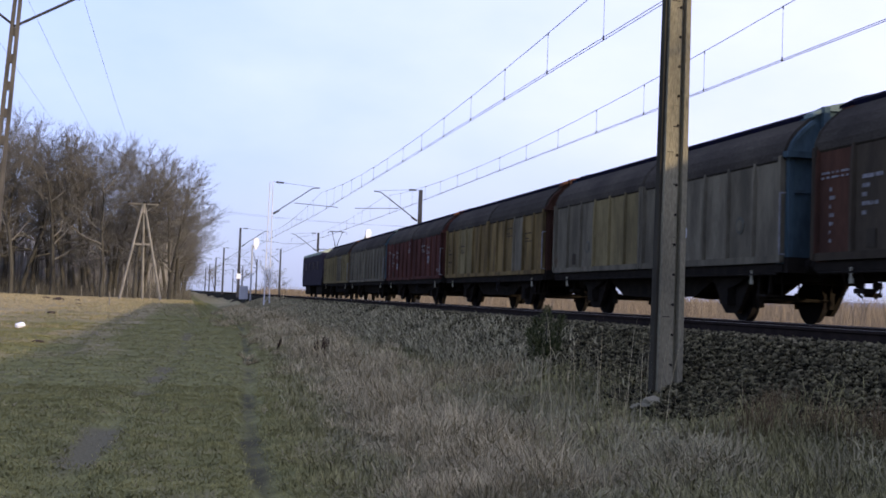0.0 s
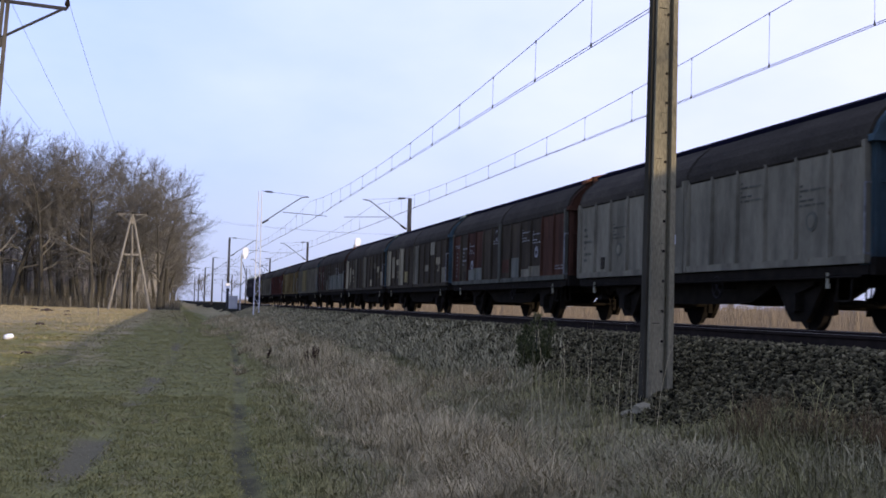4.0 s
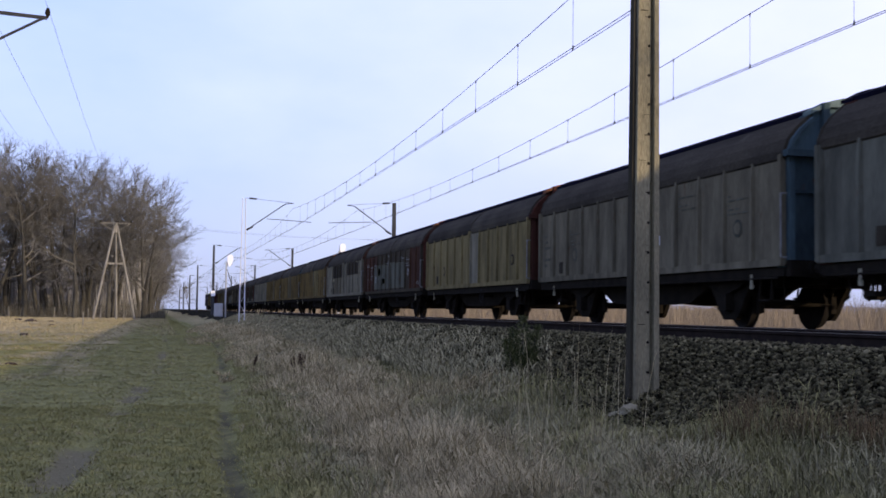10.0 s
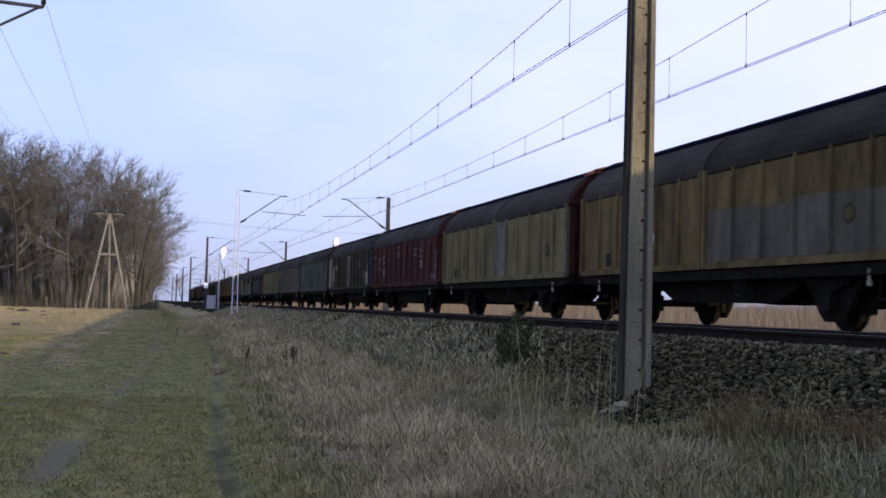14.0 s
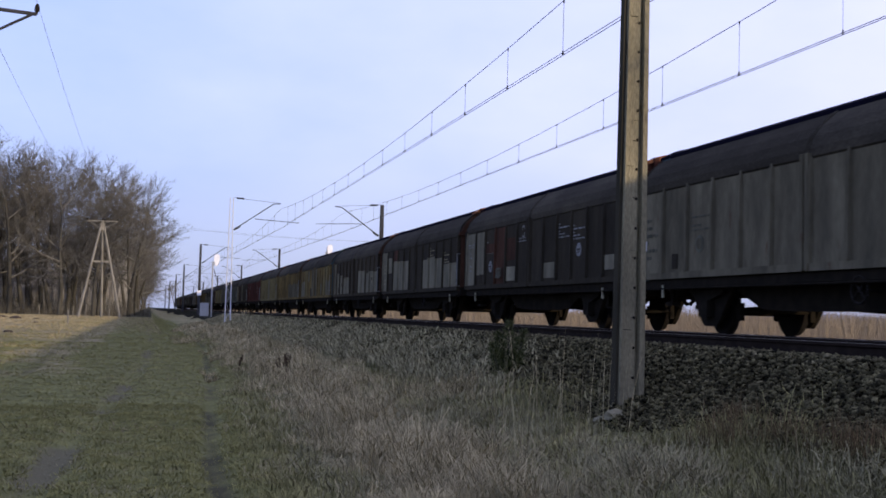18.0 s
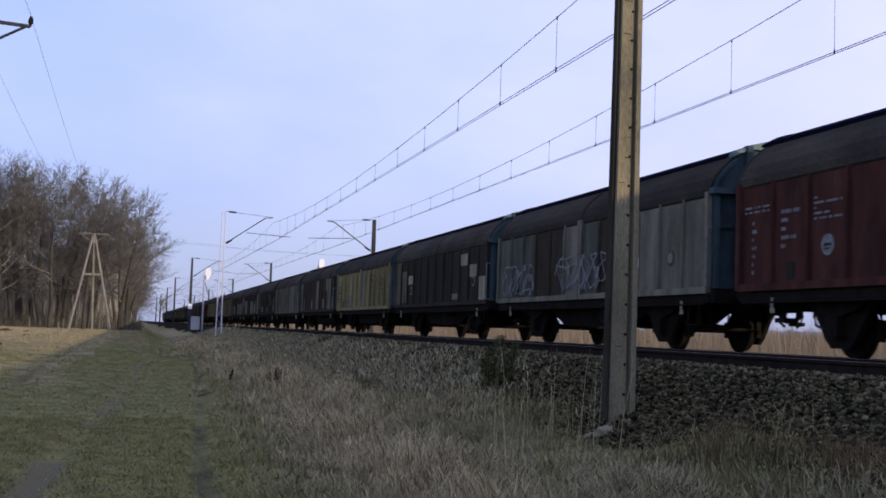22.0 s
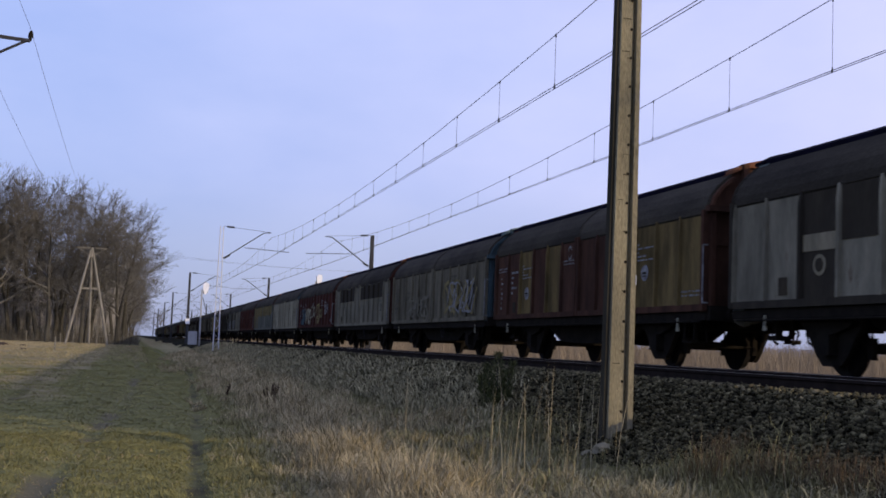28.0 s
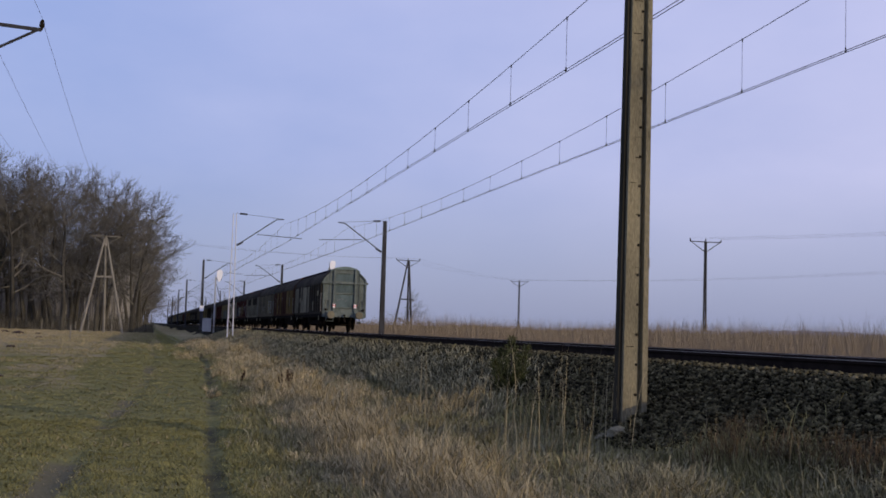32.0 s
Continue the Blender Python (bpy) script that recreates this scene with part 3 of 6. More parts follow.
def line_pole(x, y, h, kind, turn=0.0, mat=None):
    base = tagged(new("power_pole"), "power line pole with a braced crossarm", "power pole", "power poles")
    base.location, base.rotation_euler = (x, y, 0.0), (0, 0, turn)
    mat = mat or WOODPOST
    half = 1.85
    if kind == "tripod":
        for name, dx, dy in (("leg", -2.4, -1.5), ("leg", 0.3, 1.3), ("leg", 2.6, -0.3)):
            part(name, rod(B(), (dx, dy, -0.2), (dx * 0.05, dy * 0.05, h - 0.3), 0.17, 0.13, 8), mat, base)
        part("tie_beam", box(B(), -1.05, 1.05, -0.35, -0.2, h * 0.57, h * 0.57 + 0.22), mat, base)
        part("cap", rod(B(), (0, 0, h - 1.2), (0, 0, h), 0.22, 0.2, 8), mat, base)
    elif kind == "a_frame":
        for dx, dy in ((-2.3, 0), (0.15, 0), (1.0, 0.2)):
            part("leg", rod(B(), (dx, dy, -0.2), (dx * 0.05 + 0.1, 0, h), 0.17, 0.12, 6), mat, base)
        part("tie_beam", box(B(), -0.9, 0.9, -0.1, 0.1, h * 0.5, h * 0.5 + 0.2), mat, base)
    else:
        for dx in (-0.15, 0.15):
            part("post", prism(B(), [(dx - 0.065, -0.2), (dx + 0.065, -0.2), (dx * 0.5 + 0.045, h), (dx * 0.5 - 0.045, h)], -0.10, 0.10), mat, base)
        spacer = data("spacer", box(B(), -0.12, 0.12, -0.07, 0.07, 0, 0.28))
        for i in range(11):
            part("spacer", spacer, mat, base, at=(0, 0, 0.6 + i * (h - 1.2) / 11))
    crossarm(base, h, half, DARKPOST if mat is POLE else mat)
    return base


line_pole(-5.5, 150, 12.1, "tripod")
line_pole(-6.05, 38, 10.7, "twin", mat=POLE).rotation_euler = (0, 0.05, 0)
line_pole(39, 175, 12.3, "a_frame", mat=DARKPOST)
line_pole(73, 223, 12.0, "twin", mat=DARKPOST)
line_pole(59, 115, 12.1, "twin", mat=DARKPOST)


def power_line(spans):
    base = tagged(new("power_line"), "three thin sagging conductors between power poles", "power line", "power lines")
    for p, q, low in spans:
        for k in (-1.85, 0, 1.85):
            pts = []
            for j in range(17):
                s = j / 16
                a = Vector(p).lerp(Vector(q), s)
                pts.append((a.x + k, a.y, a.z + 0.35 - 4 * low * s * (1 - s)))
            part("conductor", wire(B(), pts, 0.008), STEEL, base)
    return base


power_line([((-5.5, -70, 10.7), (-5.55, 38, 10.7), 1.2), ((-5.55, 38, 10.7), (-5.5, 150, 12.1), 1.4)])
power_line([((-5.5, 150, 12.1), (39, 175, 12.3), 0.7)])
power_line([((59, 115, 12.1), (95, 10, 12.5), 1.2), ((73, 223, 12.0), (110, 60, 12.5), 1.8), ((39, 175, 12.3), (73, 223, 12.0), 0.6)])


# ---- freight train ----
PITCH = 14.02             # from wagon to wagon, over buffers
MOVING = []               # (thing, distance of its middle ahead of the train's tail)


def train_tail(t):
    """Where the tail of the train stands: it slows a little as it goes."""
    return -457.9 + 16.507 * t + 0.0098 * t * (32 - t)


CURVE = [(-1.42, 2.96), (-1.41, 3.10), (-1.33, 3.30), (-1.18, 3.49), (-0.95, 3.69), (-0.85, 3.765)]
END_OUTLINE = [(-1.36, 1.08), (-1.36, 3.0), (-1.37, 3.08), (-1.30, 3.28), (-1.15, 3.47), (-0.92, 3.67), (-0.92, 3.74), (-0.6, 3.88), (-0.3, 3.95), (0, 3.97)]
END_OUTLINE = END_OUTLINE + [(-x, z) for x, z in END_OUTLINE[-2::-1]]
CROWN_OUTLINE = [(-0.880, 3.735), (-0.870, 3.825), (-0.60, 3.945), (-0.3, 4.01), (0, 4.03), (0.3, 4.01), (0.60, 3.945), (0.870, 3.825), (0.880, 3.735)]


def panel_mesh():
    """One pressed sheet of a sliding wall with the upright rib at its front edge; its middle stands at y = 0."""
    bm = box(B(), -1.40, -1.365, -0.500, 0.527, 1.22, 2.925)
    rings = []
    for z, x, k in ((1.22, -1.470, 1.0), (2.72, -1.462, 1.0), (2.985, -1.432, 0.7)):        # broad rib, narrower and flatter at its head
        rings.append([bm.verts.new(c) for c in ((-1.40, 0.527, z), (x, 0.522, z), (x, 0.522 - 0.070 * k, z), (-1.40, 0.522 - 0.085 * k, z))])
    bm.faces.new(rings[0]), bm.faces.new(rings[-1][::-1])
    for lo, hi in zip(rings, rings[1:]):
        for i in range(4):
            bm.faces.new((lo[i], hi[i], hi[(i + 1) % 4], lo[(i + 1) % 4]))
    return data("panel", bm)


def roof_sheet_mesh():
    bm = B()
    prism(bm, CURVE + [(x + 0.03, z - 0.03) for x, z in CURVE[::-1]], -3.245, 3.245)
    for y in (-3.215, 3.215):
        prism(bm, [(x - 0.012, z + 0.012) for x, z in CURVE] + [(x, z) for x, z in CURVE[::-1]], y - 0.025, y + 0.025)
    return data("roof_sheet", bm)


def wall_frame_mesh():
    bm = box(B(), -1.455, -1.37, -3.205, 3.205, 1.10, 1.23)
    box(bm, -1.475, -1.37, -3.228, -3.13, 1.12, 3.02)
    box(bm, -1.475, -1.37, 3.13, 3.228, 1.12, 3.02)
    return data("sliding_wall", bm)


def underframe_mesh():
    bm = box(B(), -1.33, 1.33, -6.46, 6.46, 0.97, 1.11)
    return data("underframe", bm)


def suspension_mesh():
    """Axle guard, spring pack and axle box beside one wheel."""
    bm = prism(B(), [(-0.95, 0.95), (0.95, 0.95), (0.62, 0.60), (0.40, 0.30), (0.24, 0.16), (-0.24, 0.16), (-0.40, 0.30), (-0.62, 0.60)], -0.05, 0.05, axis="x")
    prism(bm, [(-0.72, 0.86), (0.72, 0.86), (0.62, 0.78), (0.15, 0.66), (-0.15, 0.66), (-0.62, 0.78)], -0.16, -0.05, axis="x")
    box(bm, -0.22, -0.05, -0.17, 0.17, 0.34, 0.66)
    return data("suspension", bm)


def wheelset_mesh():
    bm = rod(B(), (-1.0, 0, 0), (1.0, 0, 0), 0.08, sides=8)
    for s in (-1, 1):
        rod(bm, (s * 0.70, 0, 0), (s * 0.82, 0, 0), 0.46, 0.45, 24)
        rod(bm, (s * 0.68, 0, 0), (s * 0.70, 0, 0), 0.485, sides=24)
        rod(bm, (s * 0.82, 0, 0), (s * 0.86, 0, 0), 0.16, 0.13, 10)
        box(bm, s * 0.83 - 0.01, s * 0.83 + 0.01, -0.4, 0.4, -0.03, 0.03)
    return data("wheelset", bm)


def brake_wheel_mesh():
    """A spoked hand wheel on its short spindle."""
    bm = rod(B(), (-1.40, 0, 0.78), (-1.0, 0, 0.78), 0.03)
    rim = [(-1.38, 0.21 * math.cos(a * math.pi / 8), 0.78 + 0.21 * math.sin(a * math.pi / 8)) for a in range(17)]
    for a, b in zip(rim, rim[1:]):
        rod(bm, a, b, 0.022)
    for i in range(0, 16, 4):
        rod(bm, (-1.38, 0, 0.78), rim[i + 2], 0.016)
    return data("brake_wheel", bm)


def end_wall_mesh():
    """The sheet of an end wall with its rolled shoulders."""
    return data("end_wall", prism(B(), END_OUTLINE, -6.50, -6.16))


def buffer_mesh():
    bm = rod(B(), (0, 0, 0), (0, -0.10, 0), 0.16, 0.15, 12)
    rod(bm, (0, -0.10, 0), (0, -0.35, 0), 0.105, sides=10)
    rod(bm, (0, -0.35, 0), (0, -0.40, 0), 0.195, 0.185, 16)
    return data("buffer", bm)


def coupling_mesh():
    bm = rod(B(), (0, -6.56, 1.05), (0, -6.80, 1.03), 0.06)
    rod(bm, (0.0, -6.76, 1.06), (0.0, -6.82, 0.72), 0.035)
    rod(bm, (-0.06, -6.78, 0.76), (0.06, -6.82, 0.60), 0.05)
    return data("coupling", bm)


def hose_mesh():
    """A slack brake hose that hangs from the headstock."""
    return data("brake_hose", wire(B(), [(0, -6.58, 1.0), (0.02, -6.70, 0.9), (0.03, -6.75, 0.72), (0.02, -6.72, 0.58), (-0.04, -6.66, 0.52)], 0.03))


def handrail_mesh():
    bm = rod(B(), (-1.47, -6.48, 1.25), (-1.47, -6.48, 2.35), 0.018)
    rod(bm, (-1.47, -6.48, 2.35), (-1.36, -6.48, 2.35), 0.018)
    rod(bm, (-1.47, -6.48, 1.25), (-1.36, -6.48, 1.25), 0.018)
    return data("handrail", bm)


def step_mesh():
    bm = box(B(), -1.40, -1.05, -5.95, -5.55, 0.50, 0.53)
    for y in (-5.95, -5.55):
        rod(bm, (-1.36, y, 0.52), (-1.32, y, 1.0), 0.018)
        rod(bm, (-1.08, y, 0.52), (-1.1, y, 1.0), 0.018)
    return data("step", bm)


def lever_mesh():
    return data("lever", rod(box(B(), -1.41, -1.38, -0.05, 0.05, 0.72, 0.80), (-1.40, 0, 0.72), (-1.40, 0, 0.98), 0.028))


def ring_mesh(r, inner=0.0):
    """A flat round plate against the wall."""
    return data("roundel", rod(B(), (-1.402, 0, 0), (-1.412, 0, 0), r, sides=20))


def badge_mesh():
    """Two curved strokes that chase each other in a ring."""
    bm = B()
    for start in (0.3, 3.44):
        pts = [(start + 2.3 * i / 6, 0.045 * math.sin(math.pi * (i + 0.6) / 7.2)) for i in range(7)]
        inner = [(-1.402, 0.11 * math.cos(a), 0.13 * math.sin(a)) for a, w in pts]
        outer = [(-1.402, (0.11 + w) * math.cos(a), (0.13 + w) * math.sin(a)) for a, w in pts]
        for k in range(6):
            quad = [inner[k], outer[k], outer[k + 1], inner[k + 1]]
            a = [bm.verts.new(c) for c in quad]
            b = [bm.verts.new((-1.411, c[1], c[2])) for c in quad]
            bm.faces.new(a), bm.faces.new(b[::-1])
            for n in range(4):
                bm.faces.new((a[n], b[n], b[(n + 1) % 4], a[(n + 1) % 4]))
    return data("badge", bm)


def bars_mesh(rows, width, height, seed):
    """Unreadable lettering: short bars in rows."""
    r = random.Random(seed)
    bm = B()
    for i in range(rows):
        z = height * (0.5 - (i + 0.5) / rows)
        y = width / 2
        while y > -width / 2:
            w = r.uniform(0.05, 0.10) * width
            box(bm, -1.411, -1.402, max(y - w, -width / 2), y, z - 0.22 * height / rows, z + 0.22 * height / rows)
            y -= w + r.choice((0.025, 0.025, 0.025, 0.10)) * width
            if r.random() < 0.2:
                break
    return data("lettering", bm)


def tag_mesh(seed, length, tall, strokes, thick=0.016):
    """Sprayed scrawl: looping ribbons against the wall."""
    r = random.Random(seed)
    bm = B()
    for i in range(strokes):
        y, z = length * (0.5 - (i + 0.5) / strokes), 0.0
        p = None
        for j in range(14):
            a = j / 13 * r.uniform(4.0, 9.0) + i
            q = Vector((-1.477, y + length / strokes * 0.75 * math.cos(a) + r.uniform(-0.05, 0.05), z + tall * 0.48 * math.sin(a * r.uniform(0.8, 1.1))))
            if p and (q - p).length > 0.02:
                w = thick * r.uniform(0.6, 1.3)
                side = Vector((0, -(q - p).z, (q - p).y)).normalized() * w
                d = Vector((0.006, 0, 0))
                vs = [bm.verts.new(c) for c in (p - side, p + side, q + side, q - side)]
                ws = [bm.verts.new(c.co + d) for c in vs]
                bm.faces.new(vs), bm.faces.new(ws[::-1])
                for k in range(4):
                    bm.faces.new((vs[k], ws[k], ws[(k + 1) % 4], vs[(k + 1) % 4]))
            p = q
    return data("graffiti", bm)


def rigging_mesh():
    """Brake gear of one axle: shoes on hangers, cross beams, pull rod and the pipes under the end platform."""
    bm = B()
    for y in (3.28, 4.52):
        rod(bm, (-0.78, y, 0.46), (0.78, y, 0.46), 0.035)
        for x in (-0.76, 0.76):
            prism(bm, [(y - 0.06, 0.28), (y + 0.06, 0.30), (y + 0.07, 0.62), (y - 0.07, 0.62)], x - 0.05, x + 0.05, axis="x")
            rod(bm, (x, y, 0.60), (x, y * 1.02, 0.98), 0.022)
    rod(bm, (0, 1.2, 0.66), (0, 4.6, 0.52), 0.03)
    rod(bm, (0.42, 1.0, 0.86), (0.38, 6.5, 0.90), 0.028)
    for x in (-0.5, 0.5):
        box(bm, x - 0.05, x + 0.05, 2.6, 6.46, 0.80, 0.98)
    box(bm, -0.9, 0.9, 5.28, 5.42, 0.76, 0.98)
    rod(bm, (-1.18, 5.35, 0.62), (-1.18, 5.35, 0.98), 0.03)
    box(bm, -1.26, -1.06, 5.20, 5.50, 0.56, 0.64)
    return data("brake_rigging", bm)


M = {"panel": panel_mesh(), "roof_sheet": roof_sheet_mesh(), "sliding_wall": wall_frame_mesh(), "underframe": underframe_mesh(),
     "suspension": suspension_mesh(), "wheelset": wheelset_mesh(), "end_wall": end_wall_mesh(), "buffer": buffer_mesh(),
     "coupling": coupling_mesh(), "brake_hose": hose_mesh(), "handrail": handrail_mesh(), "step": step_mesh(), "lever": lever_mesh(),
     # black strip that draws the shadow in the slot above the panels
     "slot": data("head_seal", box(B(), -1.392, -1.37, -3.13, 3.13, 2.925, 2.99)),
     "crown": data("roof_crown", prism(B(), CROWN_OUTLINE, -6.30, 6.30)),
     "pillar": data("pillar", box(B(), -0.06, 0.06, -6.63, -6.50, 1.0, 3.93)), "corner_post": data("corner_post", box(B(), -0.05, 0.05, -6.58, -6.50, 1.2, 2.98)),
     "beam": data("cross_beam", box(B(), -1.44, 1.44, -6.66, -6.50, 2.98, 3.09)), "headstock": data("headstock", box(B(), -1.36, 1.36, -6.60, -6.46, 0.92, 1.20)),
     "rib_long": data("end_rib", box(B(), -0.6, 0.6, -6.57, -6.50, -0.035, 0.035)), "rib_short": data("end_rib", box(B(), -0.28, 0.28, -6.55, -6.50, -0.03, 0.03)),
     "shoulder": data("shoulder", prism(B(), [(-1.37, 3.08), (-1.30, 3.28), (-1.15, 3.47), (-0.92, 3.67), (-0.87, 3.63), (-1.10, 3.43), (-1.25, 3.25), (-1.31, 3.07)], -6.60, -6.50)),
     "rigging": rigging_mesh(),
     "sill": data("side_sill", box(rod(B(), (-0.05, -6.3, 0.90), (-0.05, 6.3, 0.90), 0.022), -0.03, 0.03, -6.46, 6.46, 0.93, 1.08)),
     "truss": data("truss", prism(B(), [(-3.25, 0.95), (3.25, 0.95), (2.1, 0.50), (1.2, 0.46), (-1.2, 0.46), (-2.1, 0.50)], -0.05, 0.05, axis="x")),
     "tank": data("air_tank", rod(B(), (-0.9, -1.6, 0.68), (0.2, -1.6, 0.68), 0.2, sides=12)), "brake_wheel": brake_wheel_mesh(),
     "core": data("floor_and_far_wall", box(box(B(), -1.30, 1.36, -6.2, 6.2, 1.10, 1.2), 1.30, 1.40, -6.2, 6.2, 1.2, 3.1)),
     "far_roof": data("far_roof", prism(B(), [(-x, z) for x, z in CURVE] + [(-x - 0.03, z - 0.03) for x, z in CURVE[::-1]], -6.2, 6.2)),
     "cap": data("roof_end_cap", prism(B(), [(-0.92, 3.74), (-0.92, 3.80), (-0.62, 3.955), (-0.3, 4.035), (0, 4.055), (0.3, 4.035), (0.62, 3.955), (0.92, 3.80), (0.92, 3.74), (0.6, 3.87), (-0.6, 3.87)], -6.58, -6.28)),
     "square": data("notice_box", box(box(B(), -1.412, -1.40, -0.13, 0.13, -0.15, 0.15), -1.418, -1.412, -0.10, 0.10, -0.12, 0.12)), "disc": ring_mesh(0.17), "dot": ring_mesh(0.11),
     "text_a": bars_mesh(6, 0.6, 0.95, 1), "text_b": bars_mesh(5, 0.75, 0.42, 2), "text_c": bars_mesh(2, 0.8, 0.16, 3), "text_d": bars_mesh(7, 0.28, 1.0, 4),
     "text_e": bars_mesh(5, 0.55, 0.72, 5), "badge": badge_mesh(), "figure": data("roundel_figure", box(box(B(), -1.416, -1.411, -0.10, 0.10, -0.022, 0.022), -1.416, -1.411, -0.07, 0.07, -0.075, -0.05))}
WHEELSETS = []
SLACK = ([1, 3, 6, 10, 13, 16, 22, 39], [0.38, 0.25, 0.0, 0.12, 0.25, 0.05, 0.02, 0.0])     # couplings drawn out more or less along the train


def wall_y(i):
    """The middle of the panel i, counted from the front; the two walls meet between 5 and 6."""
    return 5.89 - 1.06 * i - (0.14 if i > 5 else 0.0)


def wagon(k, base, end, panels=None, patches=(), marks="", label="", tags=()):
    """A two-axle sliding-wall van, the k-th from the tail. panels: paint by panel; patches: (first, last, z0, z1, paint)."""
    panels = panels or {}
    w = tagged(new("sliding_wall_van"), label, "freight wagon", "wagons of the freight train")
    part("underframe", M["underframe"], CHASSIS, w)
    part("floor_and_far_wall", M["core"], PAINT["brown"], w)
    part("roof_crown", M["crown"], CROWN, w)
    part("far_roof", M["far_roof"], ROOF, w)
    for s in (1, -1):
        wall = part("sliding_wall", M["sliding_wall"], PAINT[panels.get("frame", base)], w, at=(0, 3.255 * s, 0))
        part("roof_sheet", M["roof_sheet"], ROOF, wall)
        # the slot's deep shade, put in as a black strip
        part("head_seal", M["slot"], CHASSIS, wall, "black strip for the shadow in the slot under the roof")
        for i in (range(6) if s == 1 else range(6, 12)):
            part("panel", M["panel"], PAINT[panels.get(i, base)], wall, at=(0, wall_y(i) - 3.255 * s, 0))
    for a, b, z0, z1, tone in patches:
        for i in range(int(a), int(b) + 1):
            y = wall_y(i)
            wob = 0.04 * math.sin(i * 2.3 + k)
            top = min(z1 + wob, 2.94)
            piece = box(B(), -1.4115, -1.40, y - 0.502, y + 0.435, z0, top)
            if i > a:                      # the brush went over the rib as well
                prism(piece, [(-1.40, y + 0.533), (-1.476, y + 0.528), (-1.476, y + 0.446), (-1.40, y + 0.431)], z0, top)
                for v in piece.verts[8:]:
                    v.co = (v.co.x, v.co.z, v.co.y)
            part("repaint_patch", piece, PAINT[tone], w)
    for s in (1, -1):
        turn = Matrix.Rotation(math.pi if s == -1 else 0, 4, "Z")
        e = part("end_wall", M["end_wall"], PAINT[end], w, f"{end} painted end wall", at=turn)
        if s == 1:
            for x in (-0.66, 0.66):
                part("pillar", M["pillar"], PAINT[end], e, at=(x, 0, 0))
                part("corner_post", M["corner_post"], PAINT[end], e, at=(x * 1.97, 0, 0))
                part("end_rib", M["rib_short"], PAINT[end], e, at=(x * 1.52, 0, 2.38))
                part("shoulder", M["shoulder"], PAINT[end], e, at=Matrix.Diagonal((1 if x < 0 else -1, 1, 1, 1)))
            for z in (1.47, 2.38, 3.66):
                part("end_rib", M["rib_long"], PAINT[end], e, at=(0, 0, z))
            part("cross_beam", M["beam"], PAINT[end], e)
            part("headstock", M["headstock"], PAINT[end] if k == 1 else CHASSIS, e)
        # the rear cap's highlight is put into a brighter tint of the end paint
        part("roof_end_cap", M["cap"], PAINT["sunlit_red" if end in ("rust", "red", "maroon") else "sky"] if s == 1 else CROWN, e)
        part("coupling", M["coupling"], CHASSIS, w, at=turn)
        for x in (-0.34, 0.38):
            part("brake_hose", M["brake_hose"], CHASSIS, w, at=turn @ Matrix.Translation((x, 0, 0)))
        for x in (-0.875, 0.875):
            part("buffer", M["buffer"], PAINT["light"] if k == 1 else CHASSIS, w, at=turn @ Matrix.Translation((x, -6.60, 1.05)) @ Matrix.Diagonal((1.2, 1.0, 1.2, 1) if k == 1 else (1, 1, 1, 1)))
            part("suspension", M["suspension"], CHASSIS, w, at=(-1.02 if x < 0 else 1.02, 3.9 * s, 0))
        set_ = part("wheelset", M["wheelset"], WHEEL, w, at=(0, 3.9 * s, 0.46))
        WHEELSETS.append(set_)
        part("lever", M["lever"], LEVER, w, "yellowed brake lever", at=(0, 5.35 * s, 0))
    for x in (-1, 1):
        part("side_sill", M["sill"], CHASSIS, w, at=(x * 1.36, 0, 0))
        part("truss", M["truss"], CHASSIS, w, at=(x * 0.95, 0, 0))
    part("air_tank", M["tank"], CHASSIS, w)
    for turn in (0, math.pi):
        part("brake_rigging", M["rigging"], CHASSIS, w, at=Matrix.Rotation(turn, 4, "Z"))
    if k % 3 != 2:
        part("brake_wheel", M["brake_wheel"], WHEEL, w, at=(0, -1.4, 0))
    part("handrail", M["handrail"], LETTER, w)
    part("step", M["step"], CHASSIS, w)
    ink = PAINT["bone"] if base not in ("white", "light", "yellow", "cream", "ochre", "grey") else PAINT["slate" if base in ("grey", "light") else "brown"]
    put = lambda name, mesh, y, z, mat: tagged(part(name, M[mesh], mat, w, at=(0, y, z)), kind="stuff" if name == "lettering" else "")
    if "c" in marks:                       # small dark chalk box and roundels
        put("notice_box", "square", 4.80, 1.45, PAINT["brown" if base in ("black", "brown") else "black"])
        put("roundel", "disc", 3.74, 1.75, ink)
        put("roundel", "disc", -4.85, 1.85, ink)
        put("roundel_centre", "dot", 3.74, 1.75, PAINT[base]).location.x = -0.011
        put("roundel_centre", "dot", -4.85, 1.85, PAINT[base]).location.x = -0.011
    if "t" in marks:                       # data panel lettering
        put("lettering", "text_a", 5.85, 1.95, ink)
        put("lettering", "text_b", 3.74, 2.2, ink)
        put("lettering", "text_b", -2.73, 2.55, ink)
        put("lettering", "text_b", -4.85, 2.3, ink)
    if "r" in marks:                       # the red vans carry a badge, data columns and white roundels
        put("lettering", "text_c", 5.87, 2.52, LETTER)
        put("lettering", "text_d", 5.87, 1.85, LETTER)
        put("lettering", "text_e", 4.80, 2.12, LETTER)
        put("lettering", "text_b", 3.74, 2.38, LETTER)
        put("badge", "badge", 0.56, 2.68, LETTER)
        put("lettering", "text_c", 0.56, 2.45, LETTER)
        put("roundel", "disc", 3.74, 1.78, LETTER)
        put("roundel", "disc", -3.79, 1.95, LETTER)
